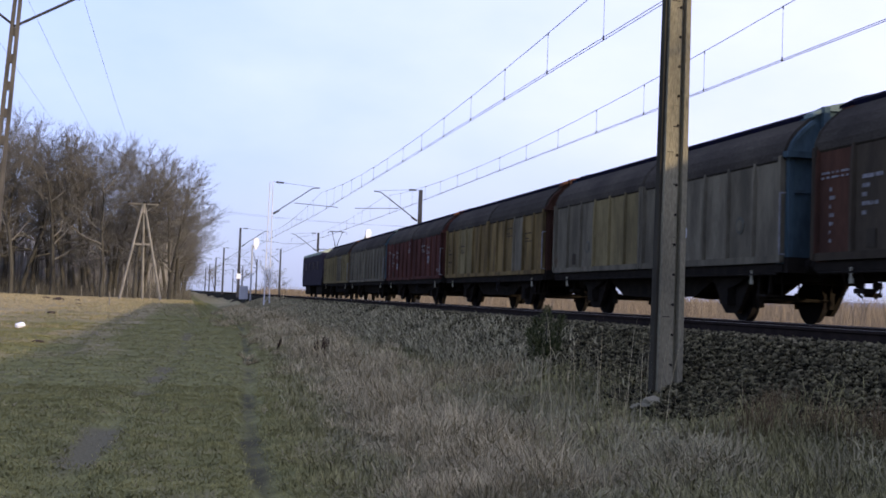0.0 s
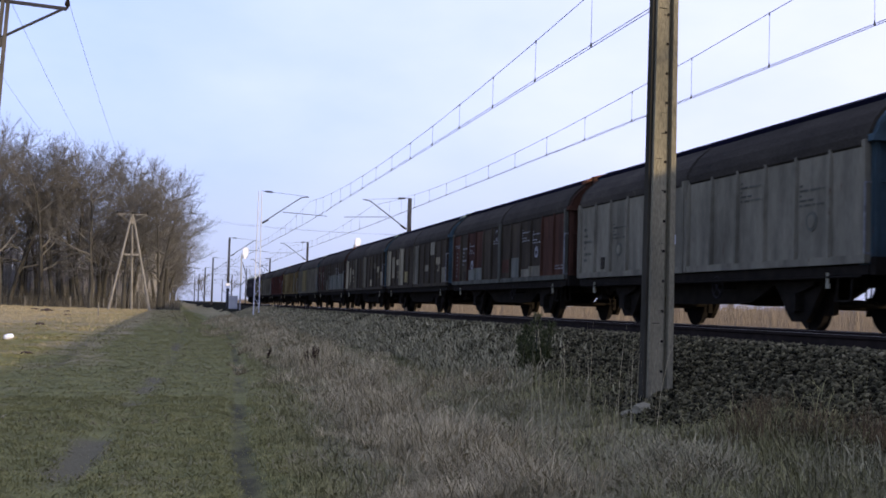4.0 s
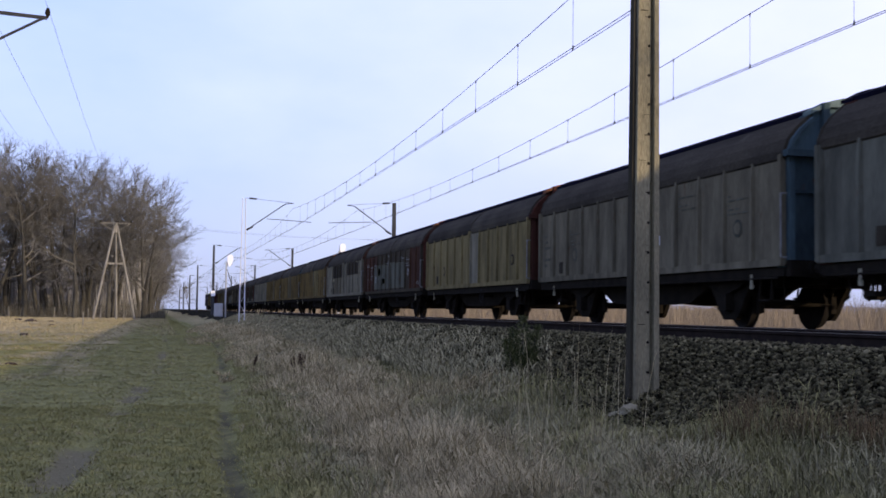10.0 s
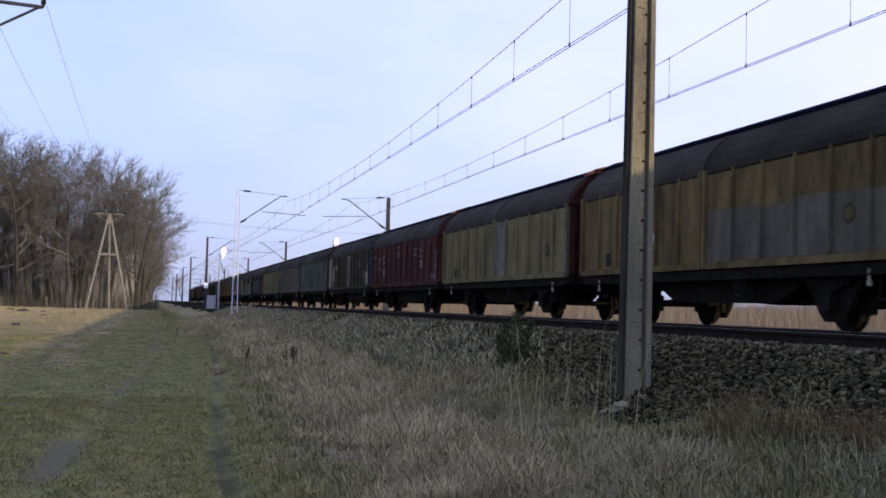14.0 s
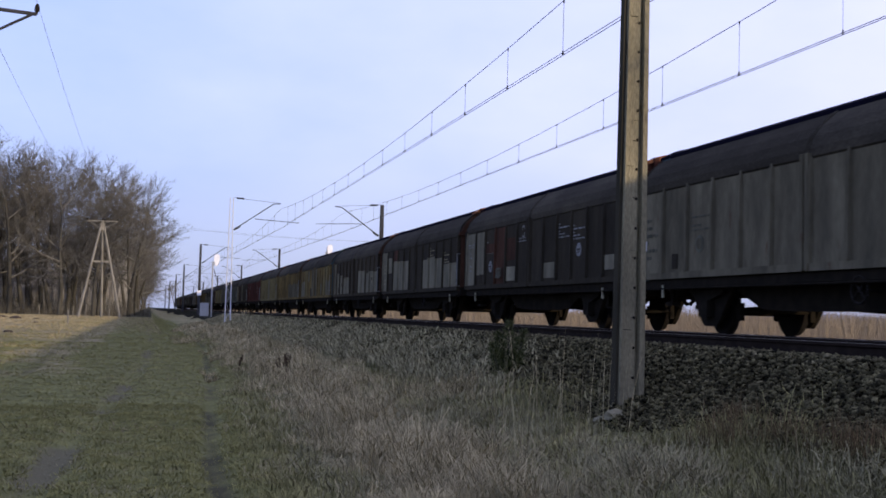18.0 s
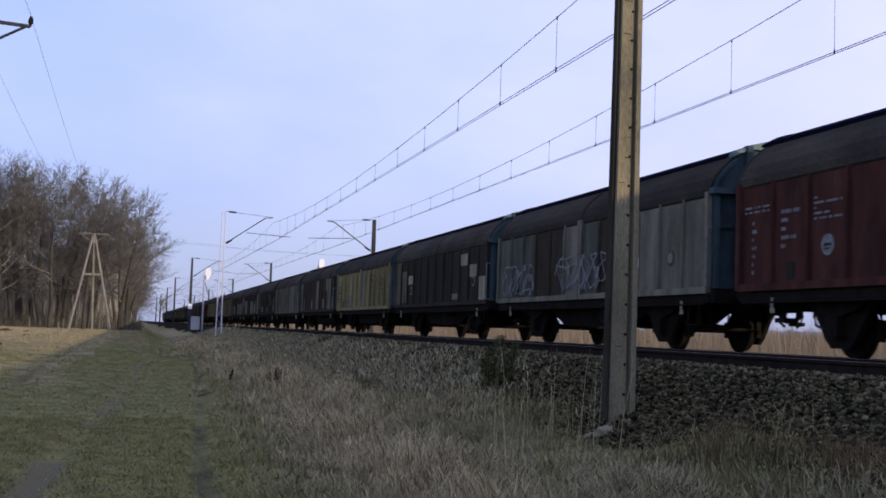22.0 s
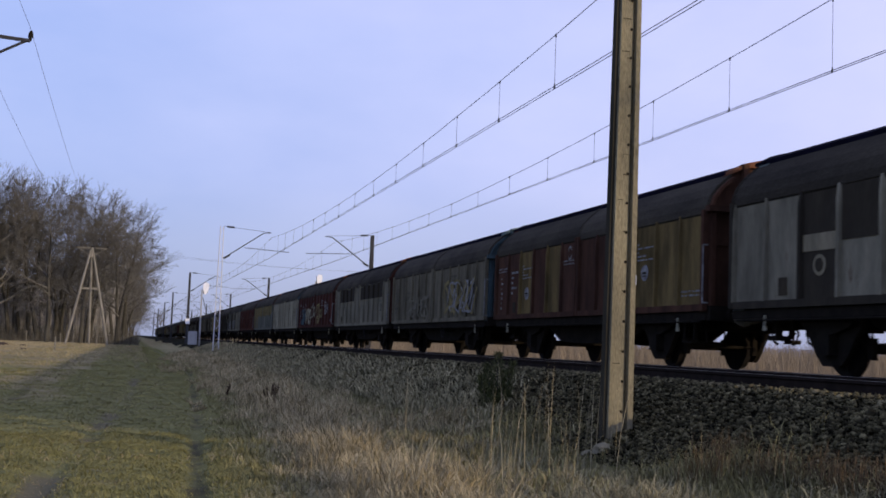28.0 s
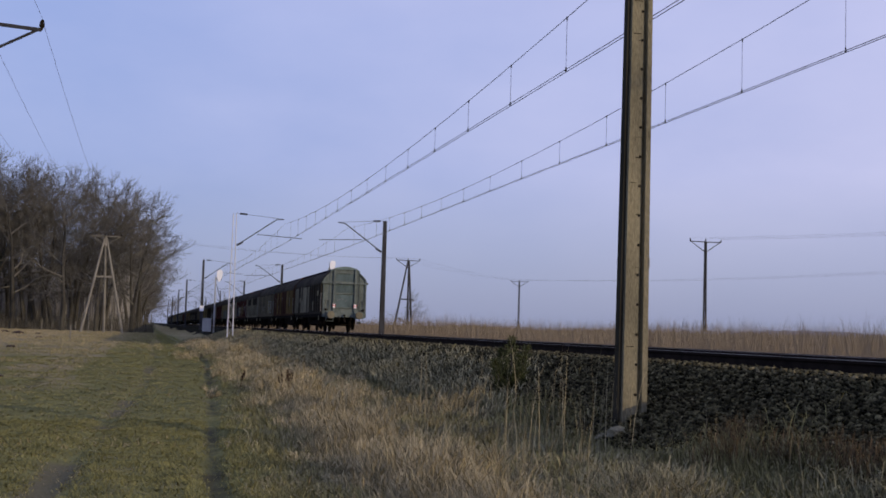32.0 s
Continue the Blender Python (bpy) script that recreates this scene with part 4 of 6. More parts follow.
        put("roundel_figure", "figure", 3.74, 1.78, PAINT["black"])
        put("roundel_figure", "figure", -3.79, 1.95, PAINT["black"])
        put("lettering", "text_b", -2.73, 2.5, LETTER)
        put("lettering", "text_b", -3.79, 2.4, LETTER)
        put("lettering", "text_c", -5.91, 1.45, LETTER)
        put("notice_box", "square", 4.80, 1.42, PAINT["black"])
    for seed, y, z, length, tall, strokes, tone, *thick in tags:
        part("graffiti", tag_mesh(seed, length, tall, strokes, *thick), PAINT[tone] if tone != "ink" else LETTER, w, "sprayed scrawl", at=(0, y, z))["kind"] = "stuff"
    ahead = 6.4 + (k - 1) * PITCH + float(np.interp(k, SLACK[0], SLACK[1]))
    w.location = (X_FAR, train_tail(0) + ahead, RAIL_FAR)
    MOVING.append((w, ahead))
    return w


def tone(colour, *ids):
    return {i: colour for i in ids}


wagon(39, "yellow", "rust", tone("grey", 7, 8), marks="t", label="dull yellow sliding-wall van behind the locomotive")
wagon(38, "grey", "blue", marks="t", label="plain grey sliding-wall van with dirty walls")
wagon(37, "red", "red", marks="r", label="dark red sliding-wall van with white lettering")
wagon(36, "ochre", "rust", {**tone("grey", 9), **tone("yellow", 2, 3)}, marks="t", label="ochre sliding-wall van with one grey panel")
wagon(35, "grey", "blue", tone("yellow", 3, 4, 5), marks="c", label="grey sliding-wall van with three yellow panels")
wagon(34, "brown", "rust", tone("rust", 0, 2), [(4, 4, 1.24, 1.9, "blue_grey"), (5, 11, 1.24, 2.2, "blue_grey")], "r", "dark brown van with a pale blue repainted lower wall")
wagon(33, "brown", "blue", {**tone("bone", 0), **tone("grey", 3, 6)},
      [(1, 1, 1.4, 2.5, "bone"), (2, 2, 2.05, 2.35, "bone"), (8, 8, 1.3, 1.6, "bone"), (9, 9, 2.2, 2.5, "grey"), (10, 10, 2.0, 2.3, "bone"), (11, 11, 1.3, 1.95, "bone")], "c", "dark brown van with cream repair patches and pale panels")
wagon(32, "brown", "blue", {**tone("bone", 0, 3), **tone("light", 6)},
      [(1, 1, 1.6, 2.6, "bone"), (2, 2, 2.2, 2.5, "bone"), (4, 4, 1.35, 1.85, "cream"), (8, 8, 1.75, 2.0, "light"), (9, 9, 2.4, 2.9, "white"), (10, 10, 2.0, 2.3, "bone"), (11, 11, 1.24, 1.8, "light")], "c", "dark brown van with many cream and white repair patches")
wagon(31, "brown", "rust", {**tone("rust", 0, 2, 3, 10, 11), "frame": "slate"},
      [(2, 3, 1.24, 1.65, "blue_grey"), (6, 6, 1.4, 1.8, "rust"), (7, 7, 1.24, 1.85, "blue_grey"), (8, 9, 1.24, 1.5, "light")], "r", "dark brown van with red panels and pale lower patches")
wagon(30, "light", "blue", marks="ct", label="light grey sliding-wall van with round markings")
wagon(29, "ochre", "rust", tone("grey", 6), marks="c", label="ochre sliding-wall van with one grey panel")
wagon(28, "ochre", "blue", tone("grey", 5, 6), marks="c", label="ochre sliding-wall van with grey middle panels")
wagon(27, "ochre", "rust", tone("yellow", 7, 8), [(6, 6, 1.9, 2.93, "grey"), (11, 11, 1.24, 1.6, "grey")], "ct", "ochre sliding-wall van with a grey upper patch")
wagon(26, "light", "rust", tone("grey", 3, 4, 5), [(2, 5, 2.2, 2.93, "black"), (7, 10, 2.25, 2.93, "black"), (2, 2, 1.24, 2.0, "black"), (2, 2, 2.0, 2.2, "bone")], "c", "light grey van with dark upper repaint across its walls")
wagon(25, "brown", "red", {**tone("rust", 0, 1, 2, 10, 11)}, [(2, 8, 1.3, 2.45, "slate"), (3, 3, 1.95, 2.28, "white"), (4, 4, 1.55, 1.8, "white")], "r", "red van with a slate grey repainted middle")
wagon(24, "yellow", "maroon", tone("light", 6), marks="c", label="yellow sliding-wall van with one grey panel")
wagon(23, "grey", "blue", marks="ct", label="grey sliding-wall van with a blue end")
wagon(22, "slate", "maroon", marks="c", label="bluish grey sliding-wall van with white roundels")
wagon(21, "brown", "blue", {**tone("bone", 0), **tone("light", 6), **tone("rust", 3)},
      [(1, 1, 1.3, 2.5, "bone"), (2, 2, 2.2, 2.5, "bone"), (9, 9, 2.2, 2.5, "grey"), (11, 11, 1.3, 1.9, "bone")], "c", "dark brown van with cream patches and a pale middle panel")
wagon(20, "red", "red", marks="r", label="clean dark red sliding-wall van with white lettering")
wagon(19, "yellow", "maroon", tone("light", 6), (), "c", "yellow sliding-wall van with one grey panel")
wagon(18, "ochre", "rust", {}, [(6, 11, 1.24, 2.2, "grey")], "c", "ochre van with a grey repainted lower wall")
wagon(17, "ochre", "blue", {**tone("grey", 5, 6), **tone("yellow", 2, 10)},
      [(0, 1, 1.24, 2.2, "light"), (4, 4, 1.24, 1.7, "brown"), (8, 8, 1.3, 2.0, "grey"), (9, 9, 1.24, 2.3, "yellow"), (10, 11, 1.24, 2.1, "grey"), (3, 3, 2.2, 2.9, "grey")], "", "patchwork ochre, grey and brown sliding-wall van")
wagon(16, "brown", "rust", tone("grey", 0), [(1, 1, 1.24, 2.4, "light"), (2, 2, 1.24, 2.2, "light"), (3, 4, 1.24, 2.1, "light"), (7, 8, 1.24, 2.3, "light"), (9, 11, 1.24, 2.2, "light")], "c", "dark brown van with light grey lower repairs")
wagon(15, "black", "rust", tone("light", 0), [(1, 1, 2.0, 2.7, "light"), (2, 4, 1.24, 2.45, "light"), (2, 2, 2.5, 2.92, "rust"), (7, 9, 1.24, 2.35, "light"), (10, 11, 1.24, 2.05, "light")], "t", "black-brown van with light grey lower panels")
wagon(14, "black", "maroon", {**tone("light", 0), **tone("rust", 3)}, [(1, 1, 1.55, 2.93, "light"), (2, 2, 2.2, 2.5, "rust"), (4, 4, 1.9, 2.6, "rust"), (4, 4, 1.3, 1.75, "white"), (7, 7, 1.3, 1.75, "light"), (11, 11, 1.4, 1.7, "light")], "r", "black van with two pale panels and rust-red patches",
      [(31, 2.7, 1.55, 0.5, 0.32, 3, "slate", 0.02)])
wagon(13, "grey", "blue", tone("light", 8, 9), marks="ct", label="weathered grey sliding-wall van with a blue end")
wagon(12, "brown", "blue", {**tone("grey", 0), **tone("light", 6, 10)}, [(1, 1, 1.24, 1.9, "grey"), (4, 4, 1.3, 1.8, "light"), (8, 8, 1.3, 1.85, "light"), (9, 9, 2.3, 2.92, "light"), (11, 11, 1.24, 1.9, "grey")], "", "dark brown van with grey repair patches")
wagon(11, "cream", "blue", {**tone("light", 6), **tone("yellow", 8, 9, 10, 11)}, [(2, 3, 1.24, 1.85, "light")], "ct", "pale yellow sliding-wall van with grey repairs")
wagon(10, "black", "blue", tone("grey", 0), [(1, 1, 1.3, 2.55, "grey"), (2, 2, 2.0, 2.3, "bone"), (8, 8, 1.3, 1.5, "light"), (9, 9, 2.4, 2.8, "white"), (10, 10, 2.0, 2.35, "bone"), (11, 11, 1.24, 2.0, "bone")], "c", "nearly black van with cream repair patches")
wagon(9, "light", "blue", {**tone("brown", 3, 4, 7), **tone("slate", 0, 1, 2, 6)}, (), "c", "grey and brown van with white outlined graffiti",
      [(7, 4.6, 1.7, 2.4, 0.9, 4, "ink"), (8, -0.2, 1.75, 3.2, 0.9, 5, "ink")])
wagon(8, "red", "maroon", marks="r", label="clean red sliding-wall van with white lettering")
wagon(7, "yellow", "maroon", {"frame": "blue_grey"}, [(0, 0, 1.24, 1.75, "blue_grey"), (1, 1, 1.24, 1.95, "blue_grey"), (2, 11, 1.24, 2.2, "blue_grey")], "t", "van with yellow upper and pale blue lower walls")
wagon(6, "white", "blue", marks="ct", label="off-white sliding-wall van with a blue end")
wagon(5, "maroon", "red", marks="r", label="maroon van covered in white and yellow graffiti",
      tags=[(11, 4.3, 1.75, 1.4, 0.9, 2, "blue", 0.07), (12, 2.1, 1.75, 1.8, 1.0, 3, "white", 0.05), (15, 0.3, 2.0, 1.3, 0.7, 2, "light", 0.04), (13, -1.6, 1.85, 1.0, 1.2, 2, "cream", 0.075), (16, -2.7, 1.9, 0.7, 0.5, 2, "yellow", 0.05), (14, -4.4, 2.15, 1.1, 0.7, 4, "ink", 0.014)])
wagon(4, "light", "maroon", {}, [(1, 4, 2.3, 2.93, "black"), (6, 10, 2.3, 2.93, "black")], "ct", "light grey van with two dark upper repaint bands")
wagon(3, "grey", "blue", {}, (), "t", "grey van with large yellow and white graffiti",
      [(21, -3.6, 1.9, 3.6, 1.2, 4, "cream", 0.05), (22, -3.8, 1.9, 2.8, 1.1, 4, "ink", 0.03), (23, 2.0, 1.7, 3.0, 0.8, 6, "light", 0.03)])
wagon(2, "rust", "rust", tone("ochre", 2, 4, 8, 9, 10, 11), (), "r", "red and ochre striped sliding-wall van")
last = wagon(1, "black", "teal", {**tone("light", 0, 1, 6), **tone("white", 3, 4, 5)}, [(2, 2, 1.98, 2.28, "bone"), (3, 3, 2.1, 2.93, "black"), (8, 8, 1.35, 1.9, "light"), (10, 10, 2.25, 2.6, "bone")], "c", "dark rear van with white strips and a grey-green end")

# the tail: two reflector boards, pipes, rails on the last end wall
RED = material("red_reflector", (0.75, 0.06, 0.03), None, 8, rough=0.4)
for x in (-0.66, 0.66):
    board = part("tail_board", box(B(), x - 0.08, x + 0.08, -6.67, -6.64, 1.49, 1.73), LENS_WHITE, last, "red and white tail board")
    bm = prism(B(), [(x - 0.08, 1.50), (x - 0.015, 1.61), (x - 0.08, 1.72)], -6.675, -6.668)
    prism(bm, [(x + 0.08, 1.50), (x + 0.015, 1.61), (x + 0.08, 1.72)], -6.675, -6.668)
    part("red_wedges", bm, RED, board)
for s in (-1, 1):
    bm = rod(B(), (s * 0.92, -6.58, 1.5), (s * 0.92, -6.58, 3.55), 0.02)
    rod(bm, (s * 1.2, -6.59, 1.35), (s * 1.2, -6.59, 1.95), 0.016)
    rod(bm, (s * 1.2, -6.59, 1.95), (s * 0.98, -6.59, 1.95), 0.016)
    rod(bm, (s * 0.98, -6.59, 1.95), (s * 0.98, -6.59, 1.35), 0.016)
    part("end_rail", bm, PAINT["teal"], last)
    part("end_step", rod(rod(rod(B(), (s * 0.7, -6.66, 0.92), (s * 0.7, -6.66, 0.66), 0.018), (s * 0.7, -6.66, 0.66), (s * 1.15, -6.66, 0.66), 0.018), (s * 1.15, -6.66, 0.66), (s * 1.15, -6.66, 0.92), 0.018), PAINT["teal"], last)
for z0, z1 in ((1.54, 2.32), (2.44, 2.94), (3.14, 3.60)):
    part("end_panel", box(B(), -0.585, 0.585, -6.512, -6.50, z0, z1), PAINT["blue_teal"], last, "blue-grey panel between the pillars")
for x, z, rows, wide, tall, seed in ((-0.28, 1.98, 2, 0.42, 0.16, 9), (0.24, 1.94, 2, 0.42, 0.17, 10), (-0.25, 2.16, 1, 0.36, 0.05, 12), (-0.02, 1.36, 1, 0.22, 0.09, 13)):
    part("lettering", bars_mesh(rows, wide, tall, seed), LETTER, last, at=pose(x, -5.115, z, 0, 0, 90))
for s in (-1, 1):                      # hand holds bent in an arc above each buffer
    arc = [(s * (1.02 + 0.16 * math.cos(a * math.pi / 6)), -6.60, 1.78 + 0.20 * math.sin(a * math.pi / 6)) for a in range(7)]
    bm = wire(B(), [(arc[0][0], -6.60, 1.42)] + arc + [(arc[-1][0], -6.60, 1.42)], 0.015)
    part("hand_hold", bm, LETTER, last, "pale bent hand hold")
    part("buffer_plinth", box(B(), s * 0.875 - 0.26, s * 0.875 + 0.26, -6.66, -6.60, 0.84, 1.26), PAINT["teal"], last)
    part("lashing_ring", box(rod(B(), (s * 1.08, -6.62, 1.34), (s * 1.08, -6.72, 1.34), 0.04), s * 1.18 - 0.05, s * 1.18 + 0.05, -6.66, -6.60, 1.30, 1.44), CHASSIS, last)


# ---- locomotive ----
def locomotive():
    """A four-axle electric locomotive with one raised pantograph."""
    w = tagged(new("electric_locomotive"), "dark blue electric locomotive with pale roof edge and raised pantograph", "locomotive", "wagons of the freight train")
    dark = paint("loco_dark_blue", (0.030, 0.027, 0.040), 0.8, (0.03, 0.02, 0.025))
    pale = paint("loco_pale_green", (0.30, 0.36, 0.345), 0.85, (0.12, 0.13, 0.12))
    glass = material("dark_glass", (0.012, 0.012, 0.018), None, 3, rough=0.4, gloss=0.1)
    outline = [(-7.1, 1.0), (-7.45, 1.5), (-7.45, 2.2), (-7.2, 3.3), (-6.9, 3.55), (6.9, 3.55), (7.2, 3.3), (7.45, 2.2), (7.45, 1.5), (7.1, 1.0)]
    part("body", prism(B(), outline, -1.45, 1.45, axis="x"), dark, w)
    part("roof", prism(B(), [(-1.38, 3.55), (-1.2, 3.72), (-0.7, 3.86), (0.7, 3.86), (1.2, 3.72), (1.38, 3.55)], -6.8, 6.8), pale, w, "pale grey-green roof")
    for s in (-1, 1):
        part("roof_edge", box(B(), s * 1.40 - 0.07, s * 1.40 + 0.07, -6.9, 6.9, 3.42, 3.60), pale, w, "pale green roof edge")
        part("cab_band", box(B(), -1.3, 1.3, s * 7.33 - 0.1, s * 7.33 + 0.1, 2.35, 2.45), pale, w)
        part("windscreen", prism(B(), [(s * 7.40, 2.45), (s * 7.44, 2.45), (s * 7.22, 3.2), (s * 7.18, 3.2)], -1.15, 1.15, axis="x"), glass, w)
        part("headstock", box(B(), -1.4, 1.4, s * 7.4 - 0.12, s * 7.4 + 0.12, 0.9, 1.25), CHASSIS, w)
        bogie = part("bogie", prism(B(), [(-2.1, 0.35), (-1.9, 0.95), (1.9, 0.95), (2.1, 0.35), (1.0, 0.25), (-1.0, 0.25)], -1.25, 1.25, axis="x"), CHASSIS, w, at=(0, 4.3 * s, 0))
        for y in (-1.5, 1.5):
            WHEELSETS.append(part("wheelset", M["wheelset"], WHEEL, bogie, at=(0, y, 0.5)))
        for x in (-0.875, 0.875):
            part("buffer", M["buffer"], CHASSIS, w, at=Matrix.Rotation(math.pi if s == 1 else 0, 4, "Z") @ Matrix.Translation((x, -7.5, 1.05)))
    for y in (-4.4, -1.6, 1.6, 4.4):
        part("side_window", box(B(), -1.47, -1.44, y - 0.5, y + 0.5, 2.3, 2.9), glass, w)
    for y, up in ((-4.6, True), (4.6, False)):
        z = 5.35 if up else 4.25
        arms = B()
        for x in (-0.42, 0.42):
            rod(arms, (x * 0.2, y, 3.9), (x * 0.25, y + 0.5, 3.9 + (z - 3.9) * 0.35), 0.04)
            rod(arms, (x * 0.25, y + 0.5, 3.9 + (z - 3.9) * 0.35), (x, y, z), 0.026)
        part("pantograph_arm", arms, DARKPOST, w)
        part("pantograph_head", rod(rod(rod(B(), (-0.55, y, z), (0.55, y, z), 0.035), (0.55, y, z), (0.78, y, z - 0.14), 0.028), (-0.55, y, z), (-0.78, y, z - 0.14), 0.028), DARKPOST, w)
        part("roof_insulator", rod(rod(B(), (-0.5, y, 3.8), (-0.5, y, 4.0), 0.08), (0.5, y, 3.8), (0.5, y, 4.0), 0.08), PALEPOST, w)
    ahead = 39 * PITCH + 7.45 + 0.4
    w.location = (X_FAR, train_tail(0) + ahead, RAIL_FAR)
    MOVING.append((w, ahead))
    return w


locomotive()


# ---- bare wood beside the meadow ----
BARK = material("oak_bark", (0.082, 0.076, 0.058), (0.046, 0.042, 0.033), 1.5, (1, 1, 0.3), 0.95, 0, 0.4, 12, per_object=0.25)
TWIG = material("bare_twigs", (0.150, 0.140, 0.112), (0.090, 0.083, 0.067), 2, (1, 1, 1), 0.95, 0, 0.0, 12, per_object=0.25)


BRUSH = material("dark_brushwood", (0.140, 0.130, 0.100), (0.090, 0.083, 0.066), 2, (1, 1, 1), 0.95, 0, 0.0, 12, island=0.35)


def grow(seed, tall, bole, spread):
    """A leafless oak of the forest edge: a long bole that runs on as a leader, sinuous rising limbs, branches, and twigs at their ends.
    Gives the trunk and the crown as two meshes."""
    r = random.Random(seed)
    tv, tf, cv, cf = [], [], [], []

    def tube(v, f, p, q, a, b, sides):
        way = q - p
        side = way.orthogonal().normalized()
        other = way.cross(side).normalized()
        i = len(v)
        for c, k in ((p, a), (q, b)):
            for s in range(sides):
                w = 6.283 * s / sides
                v.append(tuple(c + side * (k * math.cos(w)) + other * (k * math.sin(w))))
        for s in range(sides):
            n = (s + 1) % sides
            f.append((i + s, i + n, i + sides + n))
            f.append((i + s, i + sides + n, i + sides + s))

    def aside(way, angle):
        a = r.uniform(0, 6.283)
        side = way.orthogonal().normalized()
        return (way * math.cos(angle) + (side * math.cos(a) + way.cross(side) * math.sin(a)) * math.sin(angle)).normalized()

    def branch(p, way, length, thick, level):
        steps = (0, 8, 6, 4, 2)[level]
        wander = (0, 0.17, 0.17, 0.15, 0.15)[level]
        for s in range(steps):
            way = (way + Vector((r.gauss(0, wander), r.gauss(0, wander), r.gauss(0, wander * 0.7) + (0.0, 0.0, 0.03, 0.05, 0.04)[level]))).normalized()
            q = p + way * length / steps
            a, b = thick * (1 - 0.75 * s / steps), thick * (1 - 0.75 * (s + 1) / steps)
            tube(cv, cf, p, q, a, b, 5 if level == 1 else 3)
            if level < 4 and (s > 0 or level > 1):
                left = length * (1 - 0.6 * (s + 0.5) / steps)
                branch(p.lerp(q, r.random()), aside(way, r.uniform(0.45, 0.95) * spread), left * r.uniform(0.42, 0.74), max(b * r.uniform(0.42, 0.64), (0, 0.03, 0.020, 0.013)[level]), level + 1)
            p = q
        if level < 4:                                   # the end divides once more
            for i in range(2):
                branch(p, aside(way, r.uniform(0.25, 0.60)), length * 0.40, max(thick * 0.25, (0, 0.03, 0.020, 0.013)[level]), level + 1)

    p, way, thick = Vector((0, 0, -0.3)), Vector((r.uniform(-0.04, 0.04), r.uniform(-0.04, 0.04), 1)).normalized(), tall * 0.0160
    steps, top = 10, tall * 0.70
    for s in range(steps):
        way = (way + Vector((r.gauss(0, 0.07), r.gauss(0, 0.07), 0.08))).normalized()
        q = p + way * top / steps
        a, b = thick * (1 - 0.70 * s / steps), thick * (1 - 0.70 * (s + 1) / steps)
        tube(tv, tf, p, q, a, b, 7)
        at = (s + 0.5) / steps
        if at > bole:
            for i in range(1 if at < bole + 0.15 or s % 2 else 2):
                turn, rise = r.uniform(0, 6.283), r.uniform(0.2, 0.6) + 0.9 * max(at - 0.3, 0)
                branch(p.lerp(q, r.random()), Vector((math.cos(turn), math.sin(turn), rise)).normalized(), tall * r.uniform(0.30, 0.42) * (1.15 - 0.40 * at), b * r.uniform(0.50, 0.75), 1)
        p = q
    for i in range(3):
        turn = 2.1 * i + r.uniform(0, 1.2)
        branch(p, Vector((0.6 * math.cos(turn), 0.6 * math.sin(turn), 1)).normalized(), tall * 0.30, thick * 0.26, 1)
    k = tall / np.array(cv)[:, 2].max()
    return (fast_mesh("trunk", np.array(tv) * k, tf, BARK), fast_mesh("crown", np.array(cv) * k, cf, TWIG))


SPECIES = [grow(s, 20, bole, sp) for s, bole, sp in ((1, 0.34, 1.0), (2, 0.28, 1.1), (3, 0.40, 0.9), (4, 0.32, 1.05), (5, 0.25, 1.1), (6, 0.37, 1.0), (7, 0.30, 0.95))]


def tree(kind, x, y, tall, turn):
    t = tagged(new("bare_tree"), "tall leafless deciduous tree at the edge of the wood", "tree", "trees of the wood")
    t.location, t.rotation_euler, t.scale = (x, y, float(height(np.array(x), np.array(y)))), (0, 0, turn), (tall / 20,) * 3
    for name, me in zip(("trunk", "crown"), SPECIES[kind]):
        new(name, me).parent = t
    return t


def wood():
    r = random.Random(8)
    for row in range(6):
        y = 168 + row * 9
        x = -78.0 - row * 5
        while x < 0.5:
            edge = max(0.0, (x + 16) / 16)          # lower towards the open side
            tall = (25.8 - 6.0 * edge ** 1.5) * r.uniform(0.95, 1.06) + row * 0.4
            if row == 0 or edge < 0.9 or r.random() < 0.8:
                tree(r.randrange(7), x + r.uniform(-1, 1), y + r.uniform(-3, 3), tall, r.uniform(0, 6.28))
            x += r.uniform(4.0, 6.8) + row * 0.2
    y = 225
    while y < 640:                                 # the flank of the wood along the cart track
        tree(r.randrange(7), r.uniform(-4, 0.2), y, r.uniform(17, 21), r.uniform(0, 6.28))
        tree(r.randrange(7), r.uniform(-12, -6), y + 3, r.uniform(20, 24), r.uniform(0, 6.28))
        y += r.uniform(7, 12) * (y / 225)
    for x, y, tall in ((24, 330, 11), (27, 335, 9), (44, 196, 8.5), (20, 420, 12), (13, 520, 14), (30, 430, 10)):
        tree(r.randrange(7), x, y, tall, r.uniform(0, 6.28))


wood()


